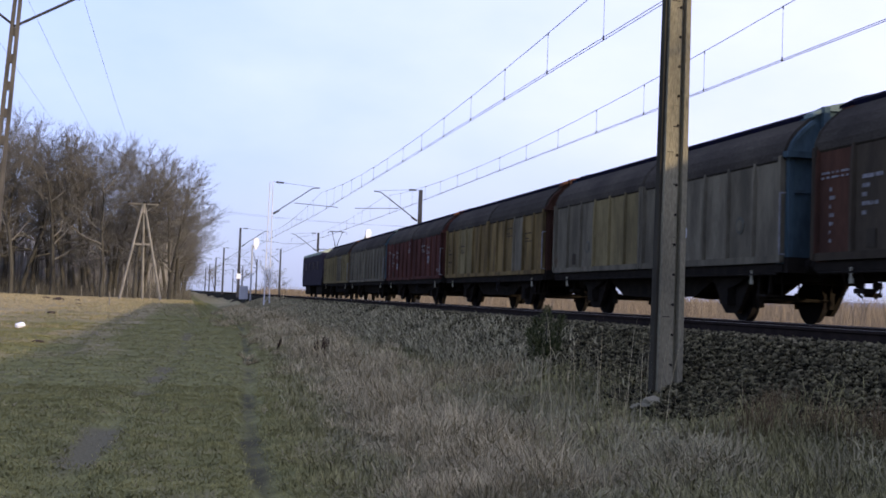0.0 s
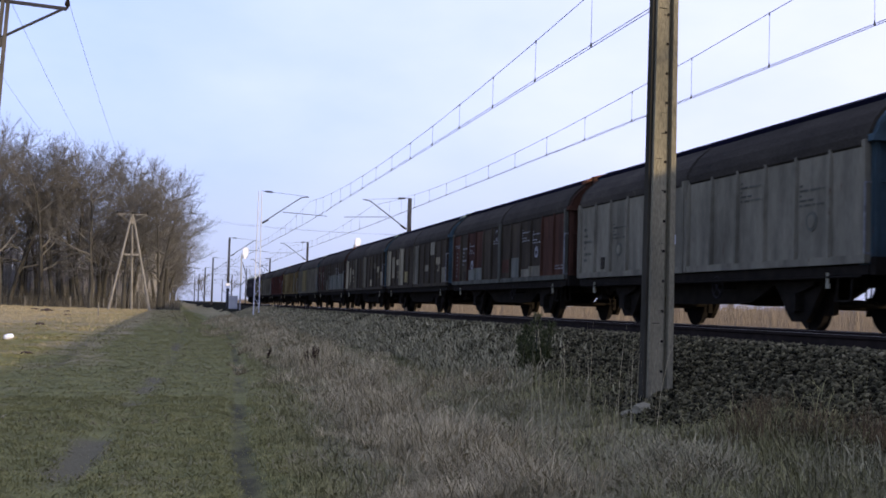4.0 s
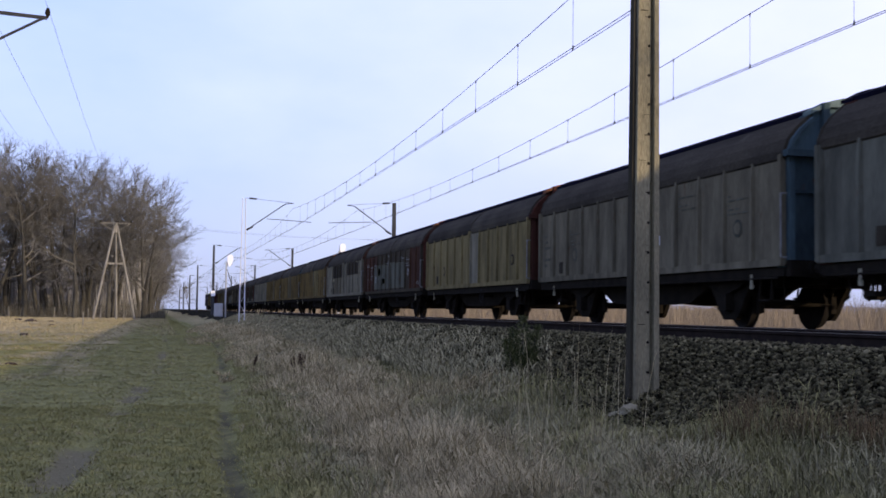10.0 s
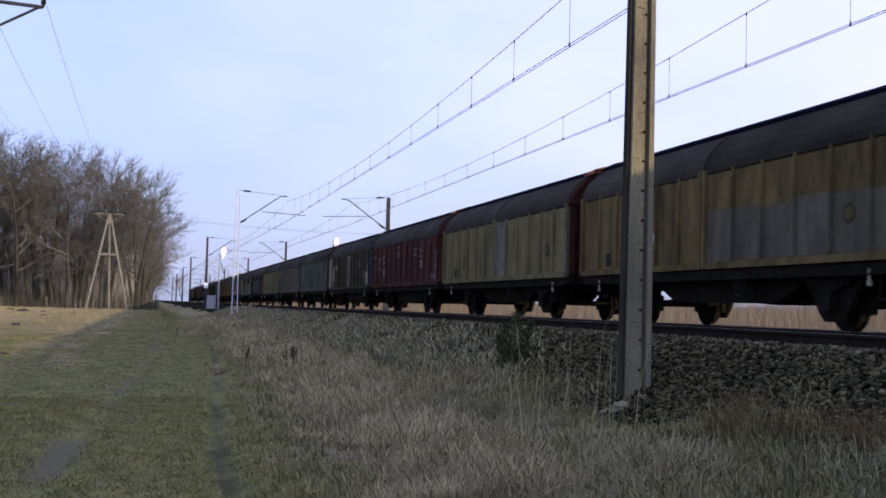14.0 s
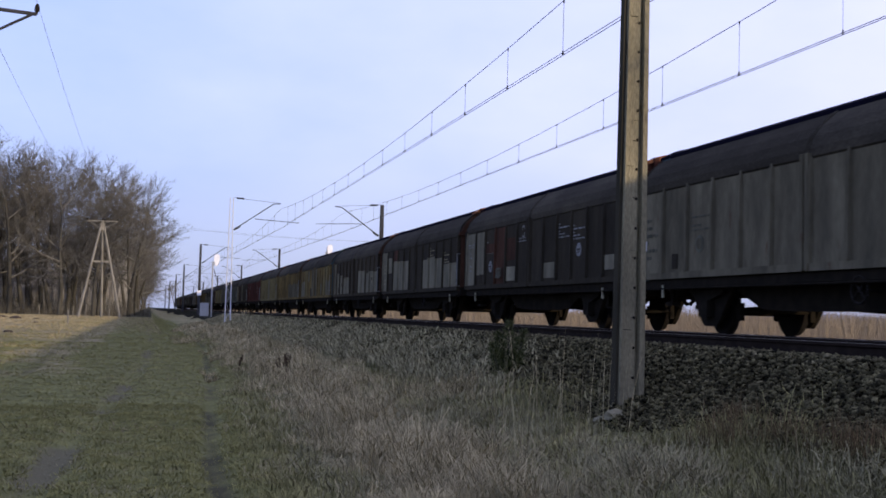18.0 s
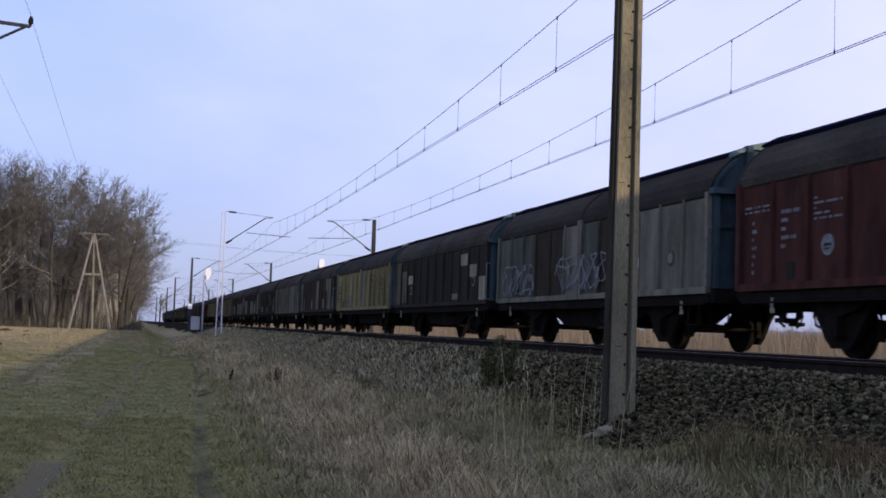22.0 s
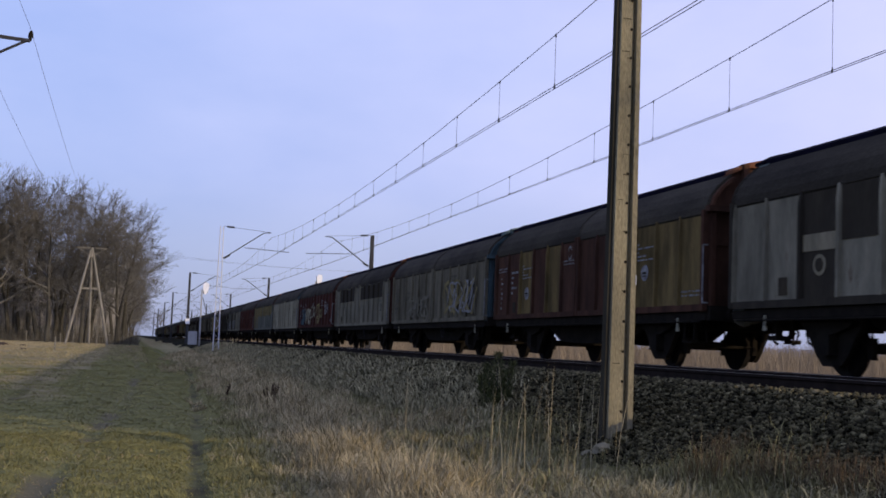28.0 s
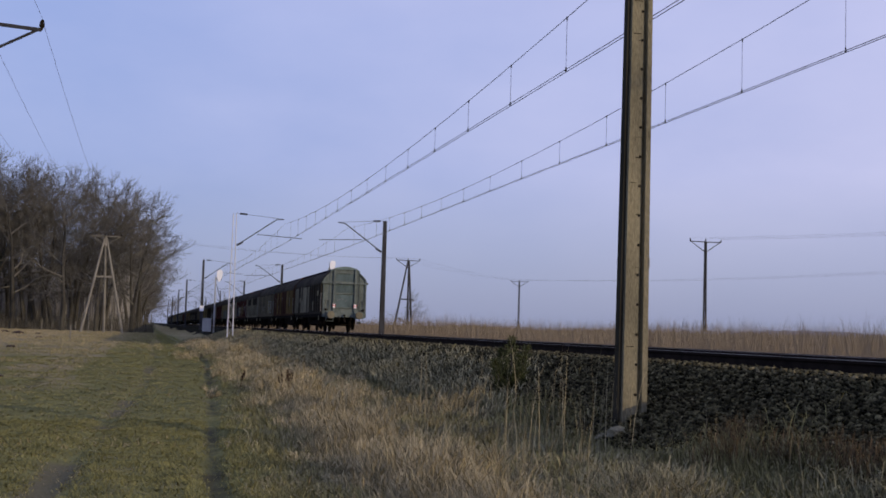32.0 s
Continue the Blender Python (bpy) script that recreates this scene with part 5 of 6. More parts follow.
def blades(name, x, y, z, tall, wide, lean, mat, label, seed, category="grass", way=None, droop=0.0):
    """Bent blades at the given feet, as one object; droop lets the tips hang over."""
    r = np.random.RandomState(seed)
    n = len(x)
    a, b = r.uniform(0, 6.28, n), r.uniform(0, 6.28, n)
    b = b if way is None else way
    a = b + 1.571 + r.normal(0, 0.45, n)
    foot = np.stack([x, y, z], -1)
    side = np.stack([np.cos(a), np.sin(a), np.zeros(n)], -1) * (wide / 2)[:, None]
    out = np.stack([np.cos(b), np.sin(b), np.zeros(n)], -1) * (tall * lean)[:, None]
    up = np.stack([np.zeros(n), np.zeros(n), tall * np.sqrt(np.clip(1 - 0.75 * lean ** 2, 0.05, 1))], -1)
    hang = (droop * r.rand(n))[:, None]
    one = foot + (0.45 + 0.15 * hang) * up + 0.20 * out
    two = foot + (0.80 + 0.05 * hang) * up + 0.55 * out
    tip = foot + (1.0 - 0.45 * hang) * up + (1.0 + 0.2 * hang) * out
    v = np.stack([foot - side, foot + side, one - side * 0.85, one + side * 0.85, two - side * 0.6, two + side * 0.6, tip], 1)
    f = np.array([(0, 1, 3), (0, 3, 2), (2, 3, 5), (2, 5, 4), (4, 5, 6)])[None] + 7 * np.arange(n)[:, None, None]
    return tagged(new(name, fast_mesh(name, v.reshape(-1, 3), f.reshape(-1, 3), mat)), label, category, kind="stuff")


STRAW = material("dry_straw", (0.48, 0.392, 0.215), (0.235, 0.198, 0.110), 3.5, (1, 1, 1), 0.85, 0, 0, 8, island=0.5, world_space=True, gloss=0.03, lofty=0.35)
RUSSET = material("russet_weeds", (0.165, 0.112, 0.056), (0.11, 0.078, 0.040), 1.2, (1, 1, 1), 0.9, 0, 0, 8, island=0.5, world_space=True, gloss=0.03, lofty=0.35)
GREEN = material("short_grass", (0.275, 0.250, 0.088), (0.180, 0.170, 0.060), 2.2, (1, 1, 1), 0.8, 0, 0, 8, island=0.22, world_space=True, gloss=0.03, lofty=0.8)
REED = material("dry_reed", (0.235, 0.185, 0.120), (0.190, 0.152, 0.100), 0.5, (1, 1, 1), 0.85, 0, 0, 8, island=0.3, world_space=True, gloss=0.03, lofty=0.3)


HAY = material("meadow_hay", (0.37, 0.305, 0.170), (0.27, 0.230, 0.125), 0.8, (1, 1, 1), 0.9, 0, 0, 8, island=0.25, world_space=True, gloss=0.03, lofty=0.35)


def scatter(seed, n, x0, x1, y0, y1, power=2.0):
    r = np.random.RandomState(seed)
    return r.uniform(x0, x1, n), y0 + (y1 - y0) * r.rand(n) ** power, r


DULL = material("old_grey_grass", (0.345, 0.308, 0.168), (0.185, 0.167, 0.094), 3.0, (1, 1, 1), 0.9, 0, 0, 8, island=0.5, world_space=True, gloss=0.03, lofty=0.5)
SEDGE = material("dark_sedge", (0.280, 0.252, 0.104), (0.155, 0.144, 0.062), 2.5, (1, 1, 1), 0.9, 0, 0, 8, island=0.4, world_space=True, gloss=0.03, lofty=0.6)


def rests_on(x, y):
    return np.maximum(height(x, y), np.where((x > 4.6) & (x < 15), ballast_top(x) - 0.05, -9)) - 0.02


def tufts(name, seed, count, spot, blade, tall, mat, label, droop=0.8, low=0.35):
    """Clumps of blades that fan out from their hearts; spot(r, n) gives the hearts."""
    r = np.random.RandomState(seed)
    cx, cy = spot(r, count)
    size = (0.55 + 0.75 * r.rand(count)) * (0.8 + 0.5 * waves(cx, cy, seed, 3))
    n = count * blade
    k = np.repeat(np.arange(count), blade)
    a, d = r.uniform(0, 6.28, n), 0.22 * np.sqrt(r.rand(n)) * size[k] * (1 + cy[k] / 60)
    x, y = cx[k] + d * np.cos(a), cy[k] + d * np.sin(a)
    t = np.maximum(tall * size[k] * (0.3 + 0.75 * r.rand(n)), 0.04)
    lodged = r.uniform(0, 6.28, count)
    b = np.where(r.rand(n) < (0.5 if low < 0.6 else 0.85), lodged[k] + r.normal(0, 0.5, n), a + r.normal(0, 1.1, n))
    lean = np.clip(low + (1.2 - low) * r.rand(n), 0, 1.12)
    return blades(name, x, y, rests_on(x, y), t, (0.0026 + 0.0030 * r.rand(n)) * (1 + y / 16), lean, mat, label, seed + 1, way=b, droop=droop)


def band_mid(y):
    """The middle of the straw band that runs along the verge."""
    return np.interp(y, [8, 10, 13, 18, 23, 34, 60, 90], [2.05, 2.32, 2.55, 2.8, 3.05, 3.5, 3.8, 4.0]) + 0.12 * np.sin(y * 0.9)


def verge():
    x, y, r = scatter(31, 75000, 1.2, 5.4, 4.5, 95, 2.3)
    u = x - lane(y)
    keep = (u > 1.15 + 0.4 * r.rand(len(x))) & ((y > 24) | (x > band_mid(y) - 0.75 - 0.3 * r.rand(len(x))) | (r.rand(len(x)) < 0.25))
    x, y = x[keep], y[keep]
    n = len(x)
    blades("matted_grass", x, y, rests_on(x, y), (0.05 + 0.13 * r.rand(n)) * (1 + 0.4 * waves(x, y, 45, 1.5)), (0.004 + 0.005 * r.rand(n)) * (1 + y / 20), 0.65 + 0.5 * r.rand(n), DULL, "low matted grey-brown grass on the verge", 32, droop=1.0)
    x, y, r = scatter(72, 26000, 1.5, 5.0, 5.8, 14, 1.0)
    n = len(x)
    blades("near_mat", x, y, rests_on(x, y), 0.04 + 0.11 * r.rand(n), 0.004 + 0.004 * r.rand(n), 0.8 + 0.35 * r.rand(n), DULL, "thick mat of dead grass in the ditch", 73, droop=1.0)
    x, y, r = scatter(74, 150000, 4.3, 6.1, 13, 90, 1.35)
    keep = r.rand(len(x)) < ease(13, 26, y) * np.clip((6.1 - x) / 0.6, 0, 1) * np.clip(0.75 + 0.6 * waves(x, y, 75, 3), 0, 1)
    x, y = x[keep], y[keep]
    n = len(x)
    blades("slope_grass", x, y, rests_on(x, y) + 0.04, 0.08 + 0.20 * r.rand(n), (0.006 + 0.006 * r.rand(n)) * (1 + y / 16), 0.5 + 0.5 * r.rand(n), DULL, "thin dead grass over the ballast slope", 76, droop=1.0)
    x, y, r = scatter(46, 95000, 0.9, 5.3, 5.0, 70, 2.3)
    away = np.abs(x - band_mid(y))
    keep = (x - lane(y) > 1.0 + 0.4 * r.rand(len(x))) & (waves(x, y, 47, 2.6) + 1.3 * ease(0.35, 0.8, away) + 0.5 * ease(0.5, 1.0, x - band_mid(y)) * (1 - ease(25, 40, y)) + 0.5 * ease(4.1, 4.6, x) - 0.9 * ease(5.0, 5.3, x) - 0.4 > r.uniform(-0.5, 0.9, len(x)))
    x, y = x[keep], y[keep]
    n = len(x)
    blades("green_sedge", x, y, rests_on(x, y), 0.04 + 0.14 * r.rand(n), (0.0045 + 0.005 * r.rand(n)) * (1 + y / 22), 0.4 + 0.6 * r.rand(n), SEDGE, "patches of low dark green sedge", 48, droop=0.8)

    def band(r, n):
        y = 7.6 + 80 * r.rand(n) ** 2.2
        return band_mid(y) + (0.16 + 0.013 * y) * r.normal(0, 1, n), y

    def wide(r, n):
        y = 7.2 + 60 * r.rand(n) ** 2.0
        return np.maximum(1.45 + lane(y), band_mid(y) - 0.55) + 2.5 * r.rand(n) ** 1.2, y

    def inner(r, n):
        y = 7.2 + 60 * r.rand(n) ** 2.0
        return band_mid(y) - 0.35 + 2.0 * r.rand(n), y

    def foot(r, n):
        y = 5.5 + 60 * r.rand(n) ** 2.0
        return 4.1 + 0.95 * r.rand(n) + 0.25 * np.sin(y * 1.7), y

    def rim(r, n):
        y = 8 + 60 * r.rand(n) ** 2.0
        return 1.15 + lane(y) + 0.5 * r.rand(n), y

    def lone(r, n):
        c = r.randint(0, 6, n)
        px, py = np.array([4.35, 4.1, 1.75, 2.0, 3.7, 4.3])[c], np.array([15.6, 15.0, 11.2, 16.5, 19.0, 24.0])[c]
        return px + r.normal(0, 0.13, n), py + r.normal(0, 0.25, n)

    tufts("straw_tufts", 61, 560, band, 140, 0.40, STRAW, "bleached straw tufts along the verge", 1.0)
    tufts("pale_tufts", 69, 120, wide, 60, 0.24, STRAW, "scattered small straw tufts in the ditch", 1.0)
    tufts("old_tufts", 63, 460, wide, 95, 0.20, DULL, "grey-brown grass tufts in the ditch", 1.0)
    tufts("edge_tufts", 65, 420, rim, 60, 0.10, SEDGE, "small dull tufts at the edge of the cart track")
    tufts("foot_mat", 87, 300, foot, 60, 0.18, DULL, "dull dead tufts at the foot of the ballast", 1.0)
    tufts("foot_tufts", 67, 560, foot, 60, 0.20, SEDGE, "dark green tufts at the foot of the ballast")
    tufts("lodged_grass", 91, 260, inner, 70, 0.34, HAY, "long bleached grass laid flat by the winter", 1.0, 0.9)
    tufts("rim_straw", 93, 70, rim, 26, 0.26, HAY, "bleached strands fallen over the edge of the rut", 1.0, 0.95)
    tufts("lone_tufts", 68, 40, lone, 110, 0.30, STRAW, "single fluffy straw tufts", 1.0)

    def reedy(r, n):
        c = r.randint(0, 10, n)
        px, py = np.array([3.2, 3.45, 3.0, 3.35, 3.0, 4.45, 3.86, 4.05, 4.28, 4.65])[c], np.array([8.4, 9.0, 9.2, 14.0, 16.5, 14.4, 10.9, 11.0, 10.8, 11.6])[c]
        return px + r.normal(0, 0.30, n), py + r.normal(0, 0.6, n)

    x, y = reedy(np.random.RandomState(70), 80)
    r = np.random.RandomState(71)
    more = foot(r, 46)
    x, y = np.concatenate([x, more[0]]), np.concatenate([y, more[1]])
    n = len(x)
    tall = np.where(np.arange(n) < 80, 0.40 + 0.80 * r.rand(n) ** 1.4, 0.22 + 0.45 * r.rand(n))
    blades("tall_stalks", x, y, rests_on(x, y), tall, (0.0028 + 0.0020 * r.rand(n)) * (1 + y / 40), 0.02 + 0.34 * r.rand(n) ** 1.5, STRAW, "tall thin dry stalks beside the ballast", 34)
    r = np.random.RandomState(80)
    n = 1500
    c = r.randint(0, 6, n)
    x, y = np.array([4.75, 4.9, 4.55, 5.0, 4.95, 4.8])[c] + r.normal(0, 0.10, n), np.array([8.0, 7.4, 8.5, 6.7, 9.0, 7.0])[c] + r.normal(0, 0.16, n)
    blades("russet_weeds", x, y, rests_on(x, y), 0.08 + 0.24 * r.rand(n), 0.003 + 0.003 * r.rand(n), 0.1 + 0.5 * r.rand(n), RUSSET, "reddish brown dead weeds at the foot of the ballast", 81)


def lawn():
    x, y, r = scatter(35, 280000, -8.0, 2.6, 7.0, 150, 2.6)
    u = x - lane(y)
    bare = 0.8 * np.exp(-((u + gauge(y)) / 0.17) ** 2) * np.clip(0.5 + 0.8 * waves(x, y, 8, 4), 0, 1) + np.exp(-((u - gauge(y)) / 0.14) ** 2) + 1.1 * np.exp(-((x + 0.80) / 0.22) ** 2 - ((y - 12.2) / 1.7) ** 2)
    keep = (r.rand(len(x)) > 0.85 * bare) & (r.rand(len(x)) > 0.85 * ease(24, 80, y) * (0.6 + 0.4 * ease(-1.2, -3.0, u))) & (u < 1.0 + 0.6 * r.rand(len(x)) ** 2)
    x, y = x[keep], y[keep]
    n = len(x)
    blades("short_grass", x, y, height(x, y) - 0.005, (0.016 + 0.030 * r.rand(n)) * (1 + 0.4 * waves(x, y, 49, 0.8)) * (1 + y / 60), (0.004 + 0.005 * r.rand(n)) * (1 + y / 18), 0.85 + 0.27 * r.rand(n), GREEN, "short winter grass on the cart track", 36)
    x, y, r = scatter(82, 90000, -3.2, 1.3, 7.0, 18, 1.0)
    u = x - lane(y)
    bare = 0.85 * np.exp(-((u + gauge(y)) / 0.17) ** 2) * np.clip(0.5 + 0.8 * waves(x, y, 8, 4), 0, 1) + np.exp(-((u - gauge(y)) / 0.14) ** 2) + 1.1 * np.exp(-((x + 0.80) / 0.22) ** 2 - ((y - 12.2) / 1.7) ** 2)
    keep = (r.rand(len(x)) > 0.85 * bare) & (u < 1.05 + 0.5 * r.rand(len(x)) ** 2) & (waves(x, y, 83, 0.5) > r.uniform(-1.6, 0.9, len(x)))
    x, y = x[keep], y[keep]
    n = len(x)
    blades("near_grass", x, y, height(x, y) - 0.005, 0.018 + 0.035 * r.rand(n), 0.005 + 0.005 * r.rand(n), 0.5 + 0.55 * r.rand(n), GREEN, "worn short grass between the wheel ruts", 84, droop=0.6)
    x, y, r = scatter(85, 26000, -3.4, 1.4, 7.5, 40, 1.6)
    u = x - lane(y)
    keep = (waves(x, y, 86, 1.6) + 0.8 * np.exp(-((u + gauge(y)) / 0.5) ** 2) > r.uniform(-0.1, 1.5, len(x))) & (np.abs(u - gauge(y)) > 0.14)
    x, y = x[keep], y[keep]
    n = len(x)
    blades("dead_grass_patches", x, y, height(x, y) - 0.004, 0.015 + 0.03 * r.rand(n), (0.004 + 0.004 * r.rand(n)) * (1 + y / 20), 0.8 + 0.3 * r.rand(n), HAY, "yellowed patches in the turf of the cart track", 88, droop=0.5)
    x, y, r = scatter(37, 75000, -26.0, 1.0, 14.0, 160, 1.5)
    keep = waves(x, y, 11, 7) + 1.4 * ease(22, 90, y) - 0.9 * ease(-2.4, -1.6, x) * (1 - ease(50, 110, y)) > r.uniform(-0.3, 1.0, len(x))
    x, y = x[keep], y[keep]
    n = len(x)
    blades("meadow_straw", x, y, height(x, y) - 0.01, (0.03 + 0.06 * r.rand(n)) * (1 + y / 100), (0.005 + 0.005 * r.rand(n)) * (1 + y / 20), 0.5 + 0.6 * r.rand(n), HAY, "thin dry grass over the meadow", 38)


def reeds():
    x, y, r = scatter(39, 230000, 18.5, 130, 14, 420, 1.6)
    n = len(x)
    tall = (1.80 + 0.80 * r.rand(n)) * (0.92 + 0.30 * waves(x, y, 51, 14) * ease(30, 110, y))
    blades("reed_belt", x, y, height(x, y) - 0.05, np.maximum(tall, 0.3), (0.0022 + 0.003 * r.rand(n)) * (1 + y / 18), 0.05 + 0.40 * r.rand(n), REED, "belt of dry reeds beyond the railway", 40, "reeds")


# stem colour lightened to paint the haze deep inside the wood
DEEP = material("haze_paled_stems", (0.30, 0.285, 0.25), (0.22, 0.208, 0.185), 2, (1, 1, 1), 0.95, 0, 0.0, 12, island=0.3)


def undergrowth():
    x, y, r = scatter(43, 30000, -95, 1.0, 172, 240, 1.2)
    n = len(x)
    blades("undergrowth", x, y, height(x, y) - 0.1, 0.4 + 3.6 * r.rand(n) ** 2.4, 0.025 + 0.03 * r.rand(n), 0.1 + 0.8 * r.rand(n), BRUSH, "tangle of leafless saplings under the wood", 44, "undergrowth", droop=0.5)


def deep_wood():
    x, y, r = scatter(53, 15000, -150, -3, 212, 330, 1.0)
    n = len(x)
    blades("deep_wood", x, y, height(x, y) - 0.1, 5 + 13.0 * r.rand(n), 0.08 + 0.26 * r.rand(n) ** 2, 0.02 + 0.30 * r.rand(n) ** 2, DEEP, "crowded stems deep in the leafless wood, paled as by haze", 54, "wood")


undergrowth()
deep_wood()
verge()
lawn()
reeds()


def small_conifer(x, y, tall):
    """A young juniper of several uneven leaders."""
    base = tagged(new("young_conifer"), "small ragged green conifer in the dry grass", "bush")
    base.location = (x, y, 0.50)
    needle = material("conifer_needles", (0.092, 0.100, 0.034), (0.050, 0.057, 0.021), 5, (1, 1, 1), 0.8, 0, 0, 8, island=0.45)
    r = np.random.RandomState(77)
    for dx, dy, h0, wide in ((0, 0, 1.0, 0.20), (-0.2, 0.05, 0.62, 0.13), (0.17, -0.04, 0.86, 0.14), (0.05, -0.12, 0.5, 0.16), (-0.09, 0.14, 0.8, 0.13)):
        top = tall * h0
        part("stem", rod(B(), (dx * 0.3, dy * 0.3, -0.1), (dx * 1.2, dy * 1.2, top), 0.014, 0.004), BARK, base)
        n = 760
        h = r.rand(n) ** 0.85 * top
        rad = (wide * (1 - h / top) ** 0.6 + 0.02) * np.sqrt(r.rand(n)) * (0.55 + 0.6 * np.sin(h * 27 + dx * 40) ** 2)
        a = r.uniform(0, 6.28, n)
        p = np.stack([dx * (0.3 + 0.9 * h / top) + rad * np.cos(a), dy * (0.3 + 0.9 * h / top) + rad * np.sin(a), h], -1)
        d = np.stack([np.cos(a) * 0.7, np.sin(a) * 0.7, 0.3 + r.rand(n)], -1) + 0.7 * (r.rand(n, 3) - 0.5)
        d = d / np.linalg.norm(d, axis=1)[:, None] * (0.045 + 0.05 * r.rand(n))[:, None]
        s = np.cross(d, r.rand(n, 3) - 0.5)
        s = s / np.linalg.norm(s, axis=1)[:, None] * 0.0055
        v = np.stack([p - s, p + s, p + d], 1).reshape(-1, 3)
        new("foliage", fast_mesh("foliage", v, np.arange(3 * n).reshape(-1, 3), needle)).parent = base
    return base


small_conifer(5.05, 15.7, 0.90)


def far_wood():
    """The low hazy line of woods on the plain."""
    r = np.random.RandomState(5)
    n = 260
    x = np.linspace(690, 2400, n)
    y = 1500 - 0.25 * (x - 690)
    top = (14.5 + 1.6 * waves(x, y, 61, 300) + 2.2 * r.rand(n)) * np.clip((x - 690) / 160, 0, 1)
    v = np.concatenate([np.stack([x, y, np.zeros(n) - 1], -1), np.stack([x, y + 4, top], -1), np.stack([x, y + 60, top * 0.9], -1)])
    i = np.arange(n - 1)
    f = np.concatenate([np.stack([i, i + 1, i + n + 1, i + n], -1), np.stack([i + n, i + n + 1, i + 2 * n + 1, i + 2 * n], -1)])
    # the blue of the air in between is painted into the base colour
    haze = material("far_woods_haze_tint", (0.21, 0.24, 0.33), (0.185, 0.215, 0.30), 0.02, (1, 1, 1), 1.0, 0, 0, 0.2, world_space=True)
    return tagged(new("backdrop", fast_mesh("backdrop", v, f, haze)), "low line of distant woods, haze mixed into their colour", "distant woods", kind="structure")


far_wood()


def litter(x, y):
    bm = B()
    bmesh.ops.create_icosphere(bm, subdivisions=2, radius=0.14)
    for v in bm.verts:
        v.co = Vector((v.co.x * 1.2, v.co.y, v.co.z * 0.8)) * (1 + 0.35 * noise.noise(v.co * 14))
    ob = part("plastic_bag", bm, LENS_WHITE, None, at=(x, y, float(height(np.array(x), np.array(y))) + 0.08))
    return tagged(ob, "crumpled white plastic bag lying on the meadow", "litter")


litter(-5.16, 39.6)


# ---- small things of the meadow and the verge ----
def fence_post(x, y, tall, lean):
    ob = part("fence_post", rod(B(), (0, 0, -0.2), (lean, 0.02, tall), 0.055, 0.045, 7), WOODPOST, None, at=(x, y, float(height(np.array(x), np.array(y)))))
    return tagged(ob, "thin weathered wooden stake in the meadow", "post", "meadow stakes")


for x, y, tall, lean in ((-13.8, 165, 1.5, 0.05), (-5.7, 94, 1.1, -0.04), (-7.1, 150, 1.5, 0.1), (-9.0, 158, 1.3, 0.0), (-19.0, 160, 1.4, -0.08), (-4.0, 140, 1.2, 0.06)):
    fence_post(x, y, tall, lean)


def molehill(x, y, wide):
    bm = B()
    bmesh.ops.create_icosphere(bm, subdivisions=3, radius=1)
    for v in bm.verts:
        k = 1 + 0.25 * noise.noise(v.co * 2.5 + Vector((x, y, 0)))
        v.co = Vector((v.co.x * wide, v.co.y * wide, v.co.z * wide * 0.45)) * k
    ob = part("molehill", bm, MOLE, None, at=(x, y, float(height(np.array(x), np.array(y)))))
    return tagged(ob, "small dark heap of bare earth on the meadow", "molehill", "molehills")


MOLE = material("bare_dark_earth", (0.075, 0.055, 0.038), (0.045, 0.034, 0.025), 6, (1, 1, 1), 1.0, 0, 0.8, 30)
for x, y, wide in ((-11.9, 117, 0.55), (-10.0, 117, 0.35), (-8.2, 96, 0.3), (-14.5, 130, 0.5), (-6.4, 60, 0.22), (-3.6, 31, 0.15)):
    molehill(x, y, wide)


def dock_weed(x, y, tall, seed):
    """A dead dock plant: forked brown stems with seed heads."""
    r = random.Random(seed)
    base = tagged(new("dock_weed"), "dead dark brown dock plant with seed heads", "weed", "dead weeds")
    base.location = (x, y, float(rests_on(np.array(x), np.array(y))))
    for i in range(4):
        a, h = r.uniform(0, 6.28), tall * r.uniform(0.6, 1.0)
        tip = (0.22 * h * math.cos(a), 0.22 * h * math.sin(a), h)
        stem = part("stem", rod(B(), (0, 0, 0), tip, 0.006, 0.003, 4), DOCK, base)
        bm = B()
        for j in range(26):
            k = r.uniform(0.62, 1.0)
            c = Vector(tip) * k + Vector((r.gauss(0, 0.014), r.gauss(0, 0.014), r.gauss(0, 0.012)))
            rod(bm, c, c + Vector((r.gauss(0, 0.012), r.gauss(0, 0.012), 0.016)), 0.008, 0.003, 4)
        tagged(part("seed_head", bm, DOCK, stem), kind="stuff")
    return base


DOCK = material("dead_dock_brown", (0.070, 0.044, 0.026), (0.045, 0.029, 0.018), 9, (1, 1, 1), 0.9)
for i, (x, y, tall) in enumerate(((2.55, 22.0, 0.62), (2.75, 22.6, 0.5), (2.1, 26.5, 0.45))):
    dock_weed(x, y, tall, i)


def rubble(x, y, size, seed):
    bm = B()
    bmesh.ops.create_icosphere(bm, subdivisions=2, radius=size)
    for v in bm.verts:
        v.co *= 1 + 0.55 * noise.noise(v.co * (2.2 / size) * 0.6 + Vector((seed, 3, 1)))
        v.co.z *= 0.6
    ob = part("concrete_lump", bm, CONCRETE, None, at=(x, y, float(rests_on(np.array(x), np.array(y))) + size * 0.5))
    return tagged(ob, "broken lump of pale concrete beside the mast", "rubble", "broken concrete")


for x, y, size, seed in ((4.68, 10.95, 0.12, 2), (4.56, 11.05, 0.08, 5), (4.92, 10.93, 0.07, 9)):
    rubble(x, y, size, seed)


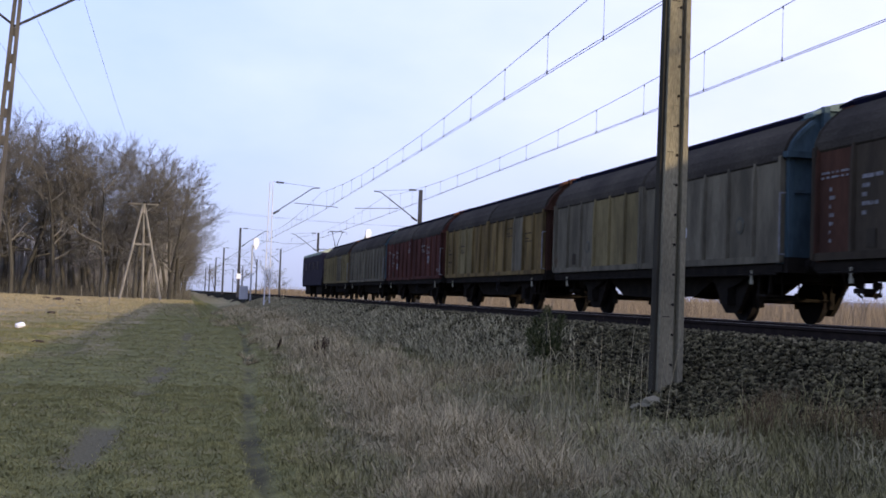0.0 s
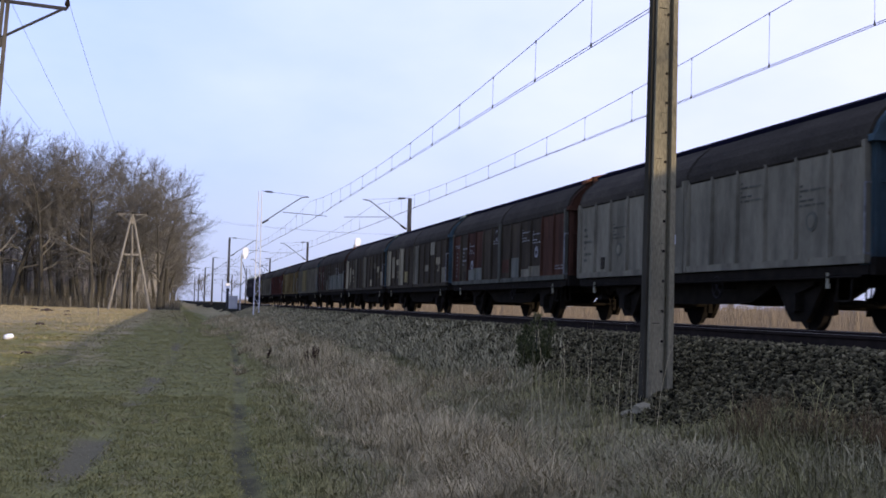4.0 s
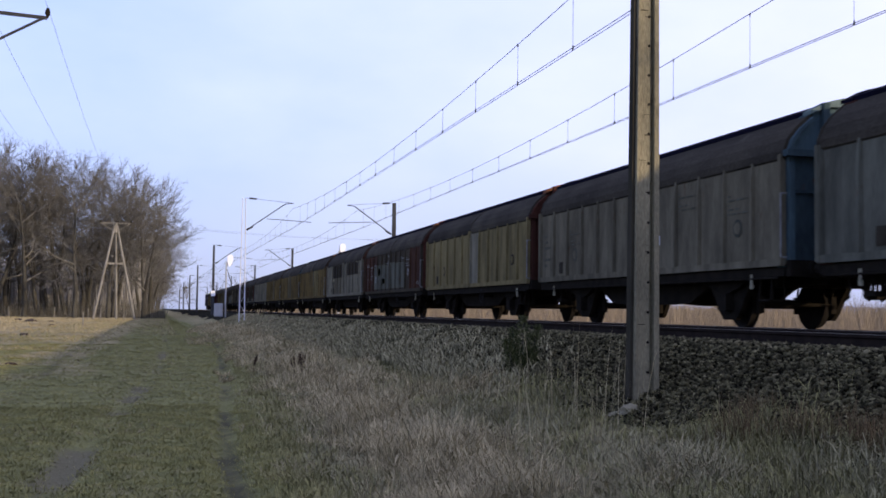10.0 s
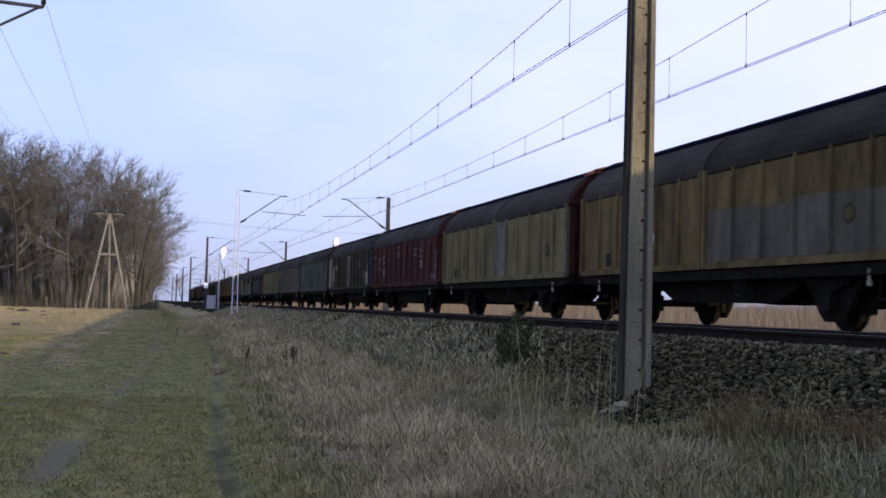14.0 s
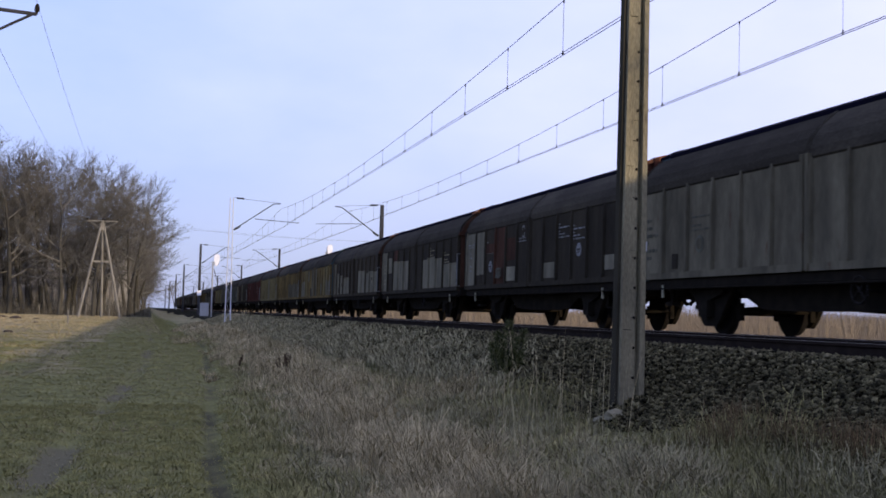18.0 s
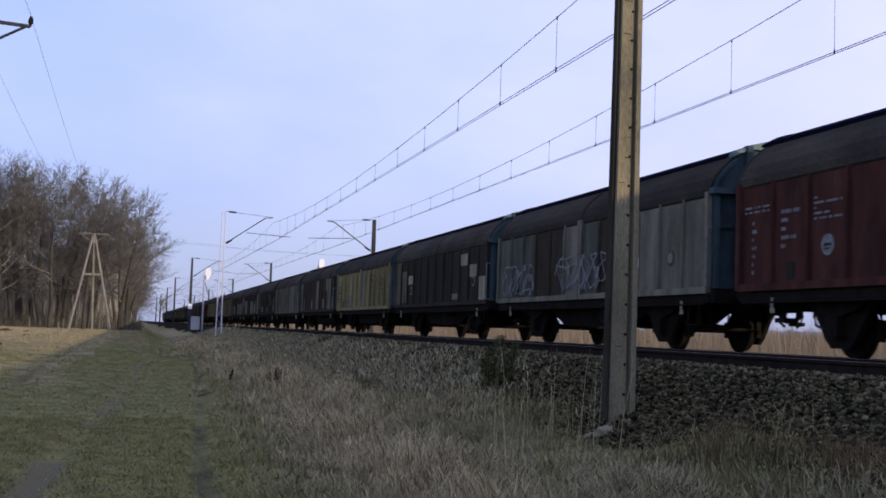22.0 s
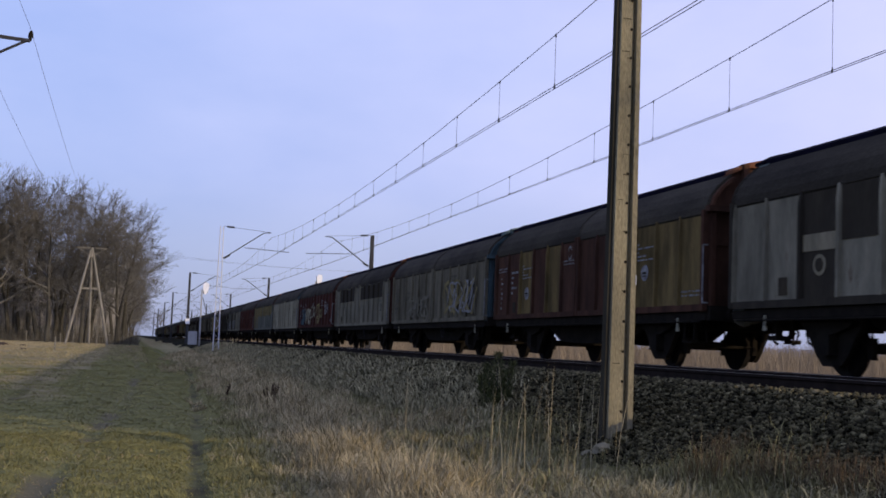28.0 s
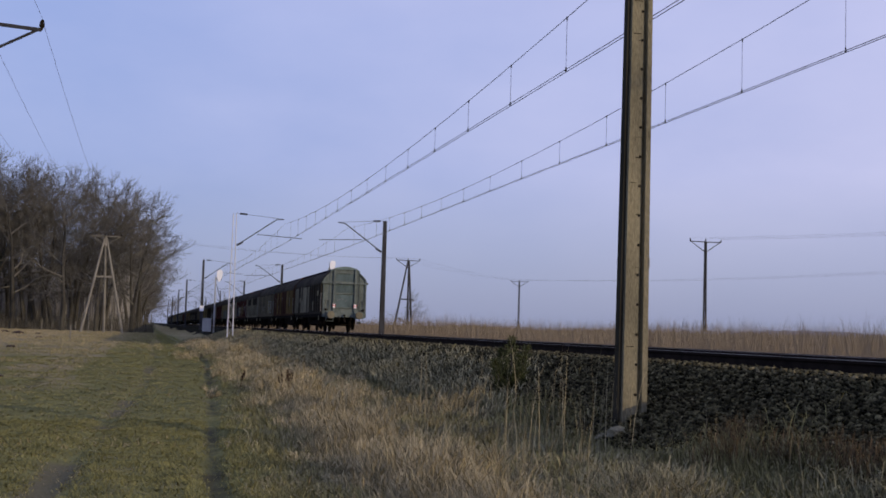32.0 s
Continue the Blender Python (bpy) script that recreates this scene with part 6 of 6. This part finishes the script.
def insect():
    """A dark fly that crosses before the lens."""
    base = tagged(new("flying_insect"), "small dark fly in flight above the verge", "insect")
    dark = material("dark_chitin", (0.02, 0.018, 0.022), None, 200, rough=0.5)
    for name, a, b, r0, r1 in (("abdomen", (-0.0055, 0, 0), (0.0005, 0, 0.0004), 0.0012, 0.0021), ("thorax", (0.0003, 0, 0.0004), (0.0034, 0, 0.0006), 0.0019, 0.0017),
                               ("head", (0.0033, 0, 0.0005), (0.0052, 0, 0.0003), 0.0015, 0.0010)):
        part(name, rod(B(), a, b, r0, r1, 8), dark, base)
    for side in (-1, 1):
        part("wing", prism(B(), [(0.0022, 0.0), (0.0004, side * 0.0052), (-0.0034, side * 0.0058), (-0.0012, side * 0.0006)], 0.0016, 0.0018), dark, base, at=Matrix.Rotation(math.pi / 2 * -1, 4, "X") @ Matrix.Rotation(math.pi / 2, 4, "X") @ Matrix(((1, 0, 0, 0), (0, 0, 1, 0), (0, 1, 0, 0), (0, 0, 0, 1))))
    return base


FLY, FLY_RISING = insect(), insect()


# ---- what moves ----
def motions():
    times = [0, 2, 4, 6, 8, 10, 12, 14, 16, 18, 20, 22, 24, 26, 28, 30, 32]
    for thing, ahead in MOVING:
        walk(thing, [(t, pose(X_FAR, train_tail(t) + ahead, RAIL_FAR)) for t in times])
    # the fly waits behind the camera, crosses the view once and drops into the grass
    walk(FLY, [(0, pose(1.2, -1.6, 0.03, 0, 0, 100)), (14, pose(1.2, -1.6, 0.03, 0, 0, 150)), (15.5, pose(1.1, -0.2, 2.5, 0, -20, 190)), (15.9, pose(0.510, 2.000, 2.071, -8, -35, 200)), (16.0, pose(0.356, 2.000, 1.931, -8, -35, 200)), (16.1, pose(0.203, 2.000, 1.798, -8, -35, 200)), (16.2, pose(0.054, 2.000, 1.670, -8, -35, 200)),
               (16.5, pose(-1.5, 1.2, 0.5, 0, -20, 200)), (17, pose(-1.8, 0.6, 0.3, 0, 0, 200)), (32, pose(-1.9, 0.2, 0.2, 0, 0, 230))])
    # another rises from the grass and leaves over the railway
    walk(FLY_RISING, [(0, pose(-1.3, -0.6, 0.03, 0, 0, 60)), (10, pose(-1.3, -0.6, 0.03, 0, 0, 40)), (10.5, pose(-1.0, 1.2, 0.6, 0, -20, 20)), (10.8, pose(-0.073, 2.000, 1.404, 8, -35, 20)), (10.9, pose(0.099, 2.000, 1.575, 8, -35, 20)), (11.0, pose(0.272, 2.000, 1.757, 8, -35, 20)), (11.1, pose(0.474, 2.000, 1.918, 8, -35, 20)), (11.2, pose(0.686, 2.000, 2.095, 8, -35, 20)),
                      (11.6, pose(2.0, 0.5, 3.4, 0, -20, 20)), (13, pose(2.4, -3.0, 2.4, 0, 0, 10)), (32, pose(2.4, -3.4, 0.4, 0, 0, 0))])
    # the wheels roll: one turning for all, each wheelset about its own axle
    first = WHEELSETS[0]
    home = first.location.copy()
    walk(first, [(f / FPS, pose(0, 0, 0, -math.degrees((train_tail(f / FPS) - train_tail(0)) / 0.46))) for f in range(32 * FPS + 1)])
    turning = first.animation_data.action
    bag = turning.layers[0].strips[0].channelbag(first.animation_data.action_slot)
    for curve in list(bag.fcurves):
        if curve.data_path == "location":
            bag.fcurves.remove(curve)
    first.location = home
    for wheels in WHEELSETS[1:]:
        wheels.rotation_mode = "QUATERNION"
        wheels.animation_data_create()
        wheels.animation_data.action = turning
        wheels.animation_data.action_slot = first.animation_data.action_slot


motions()
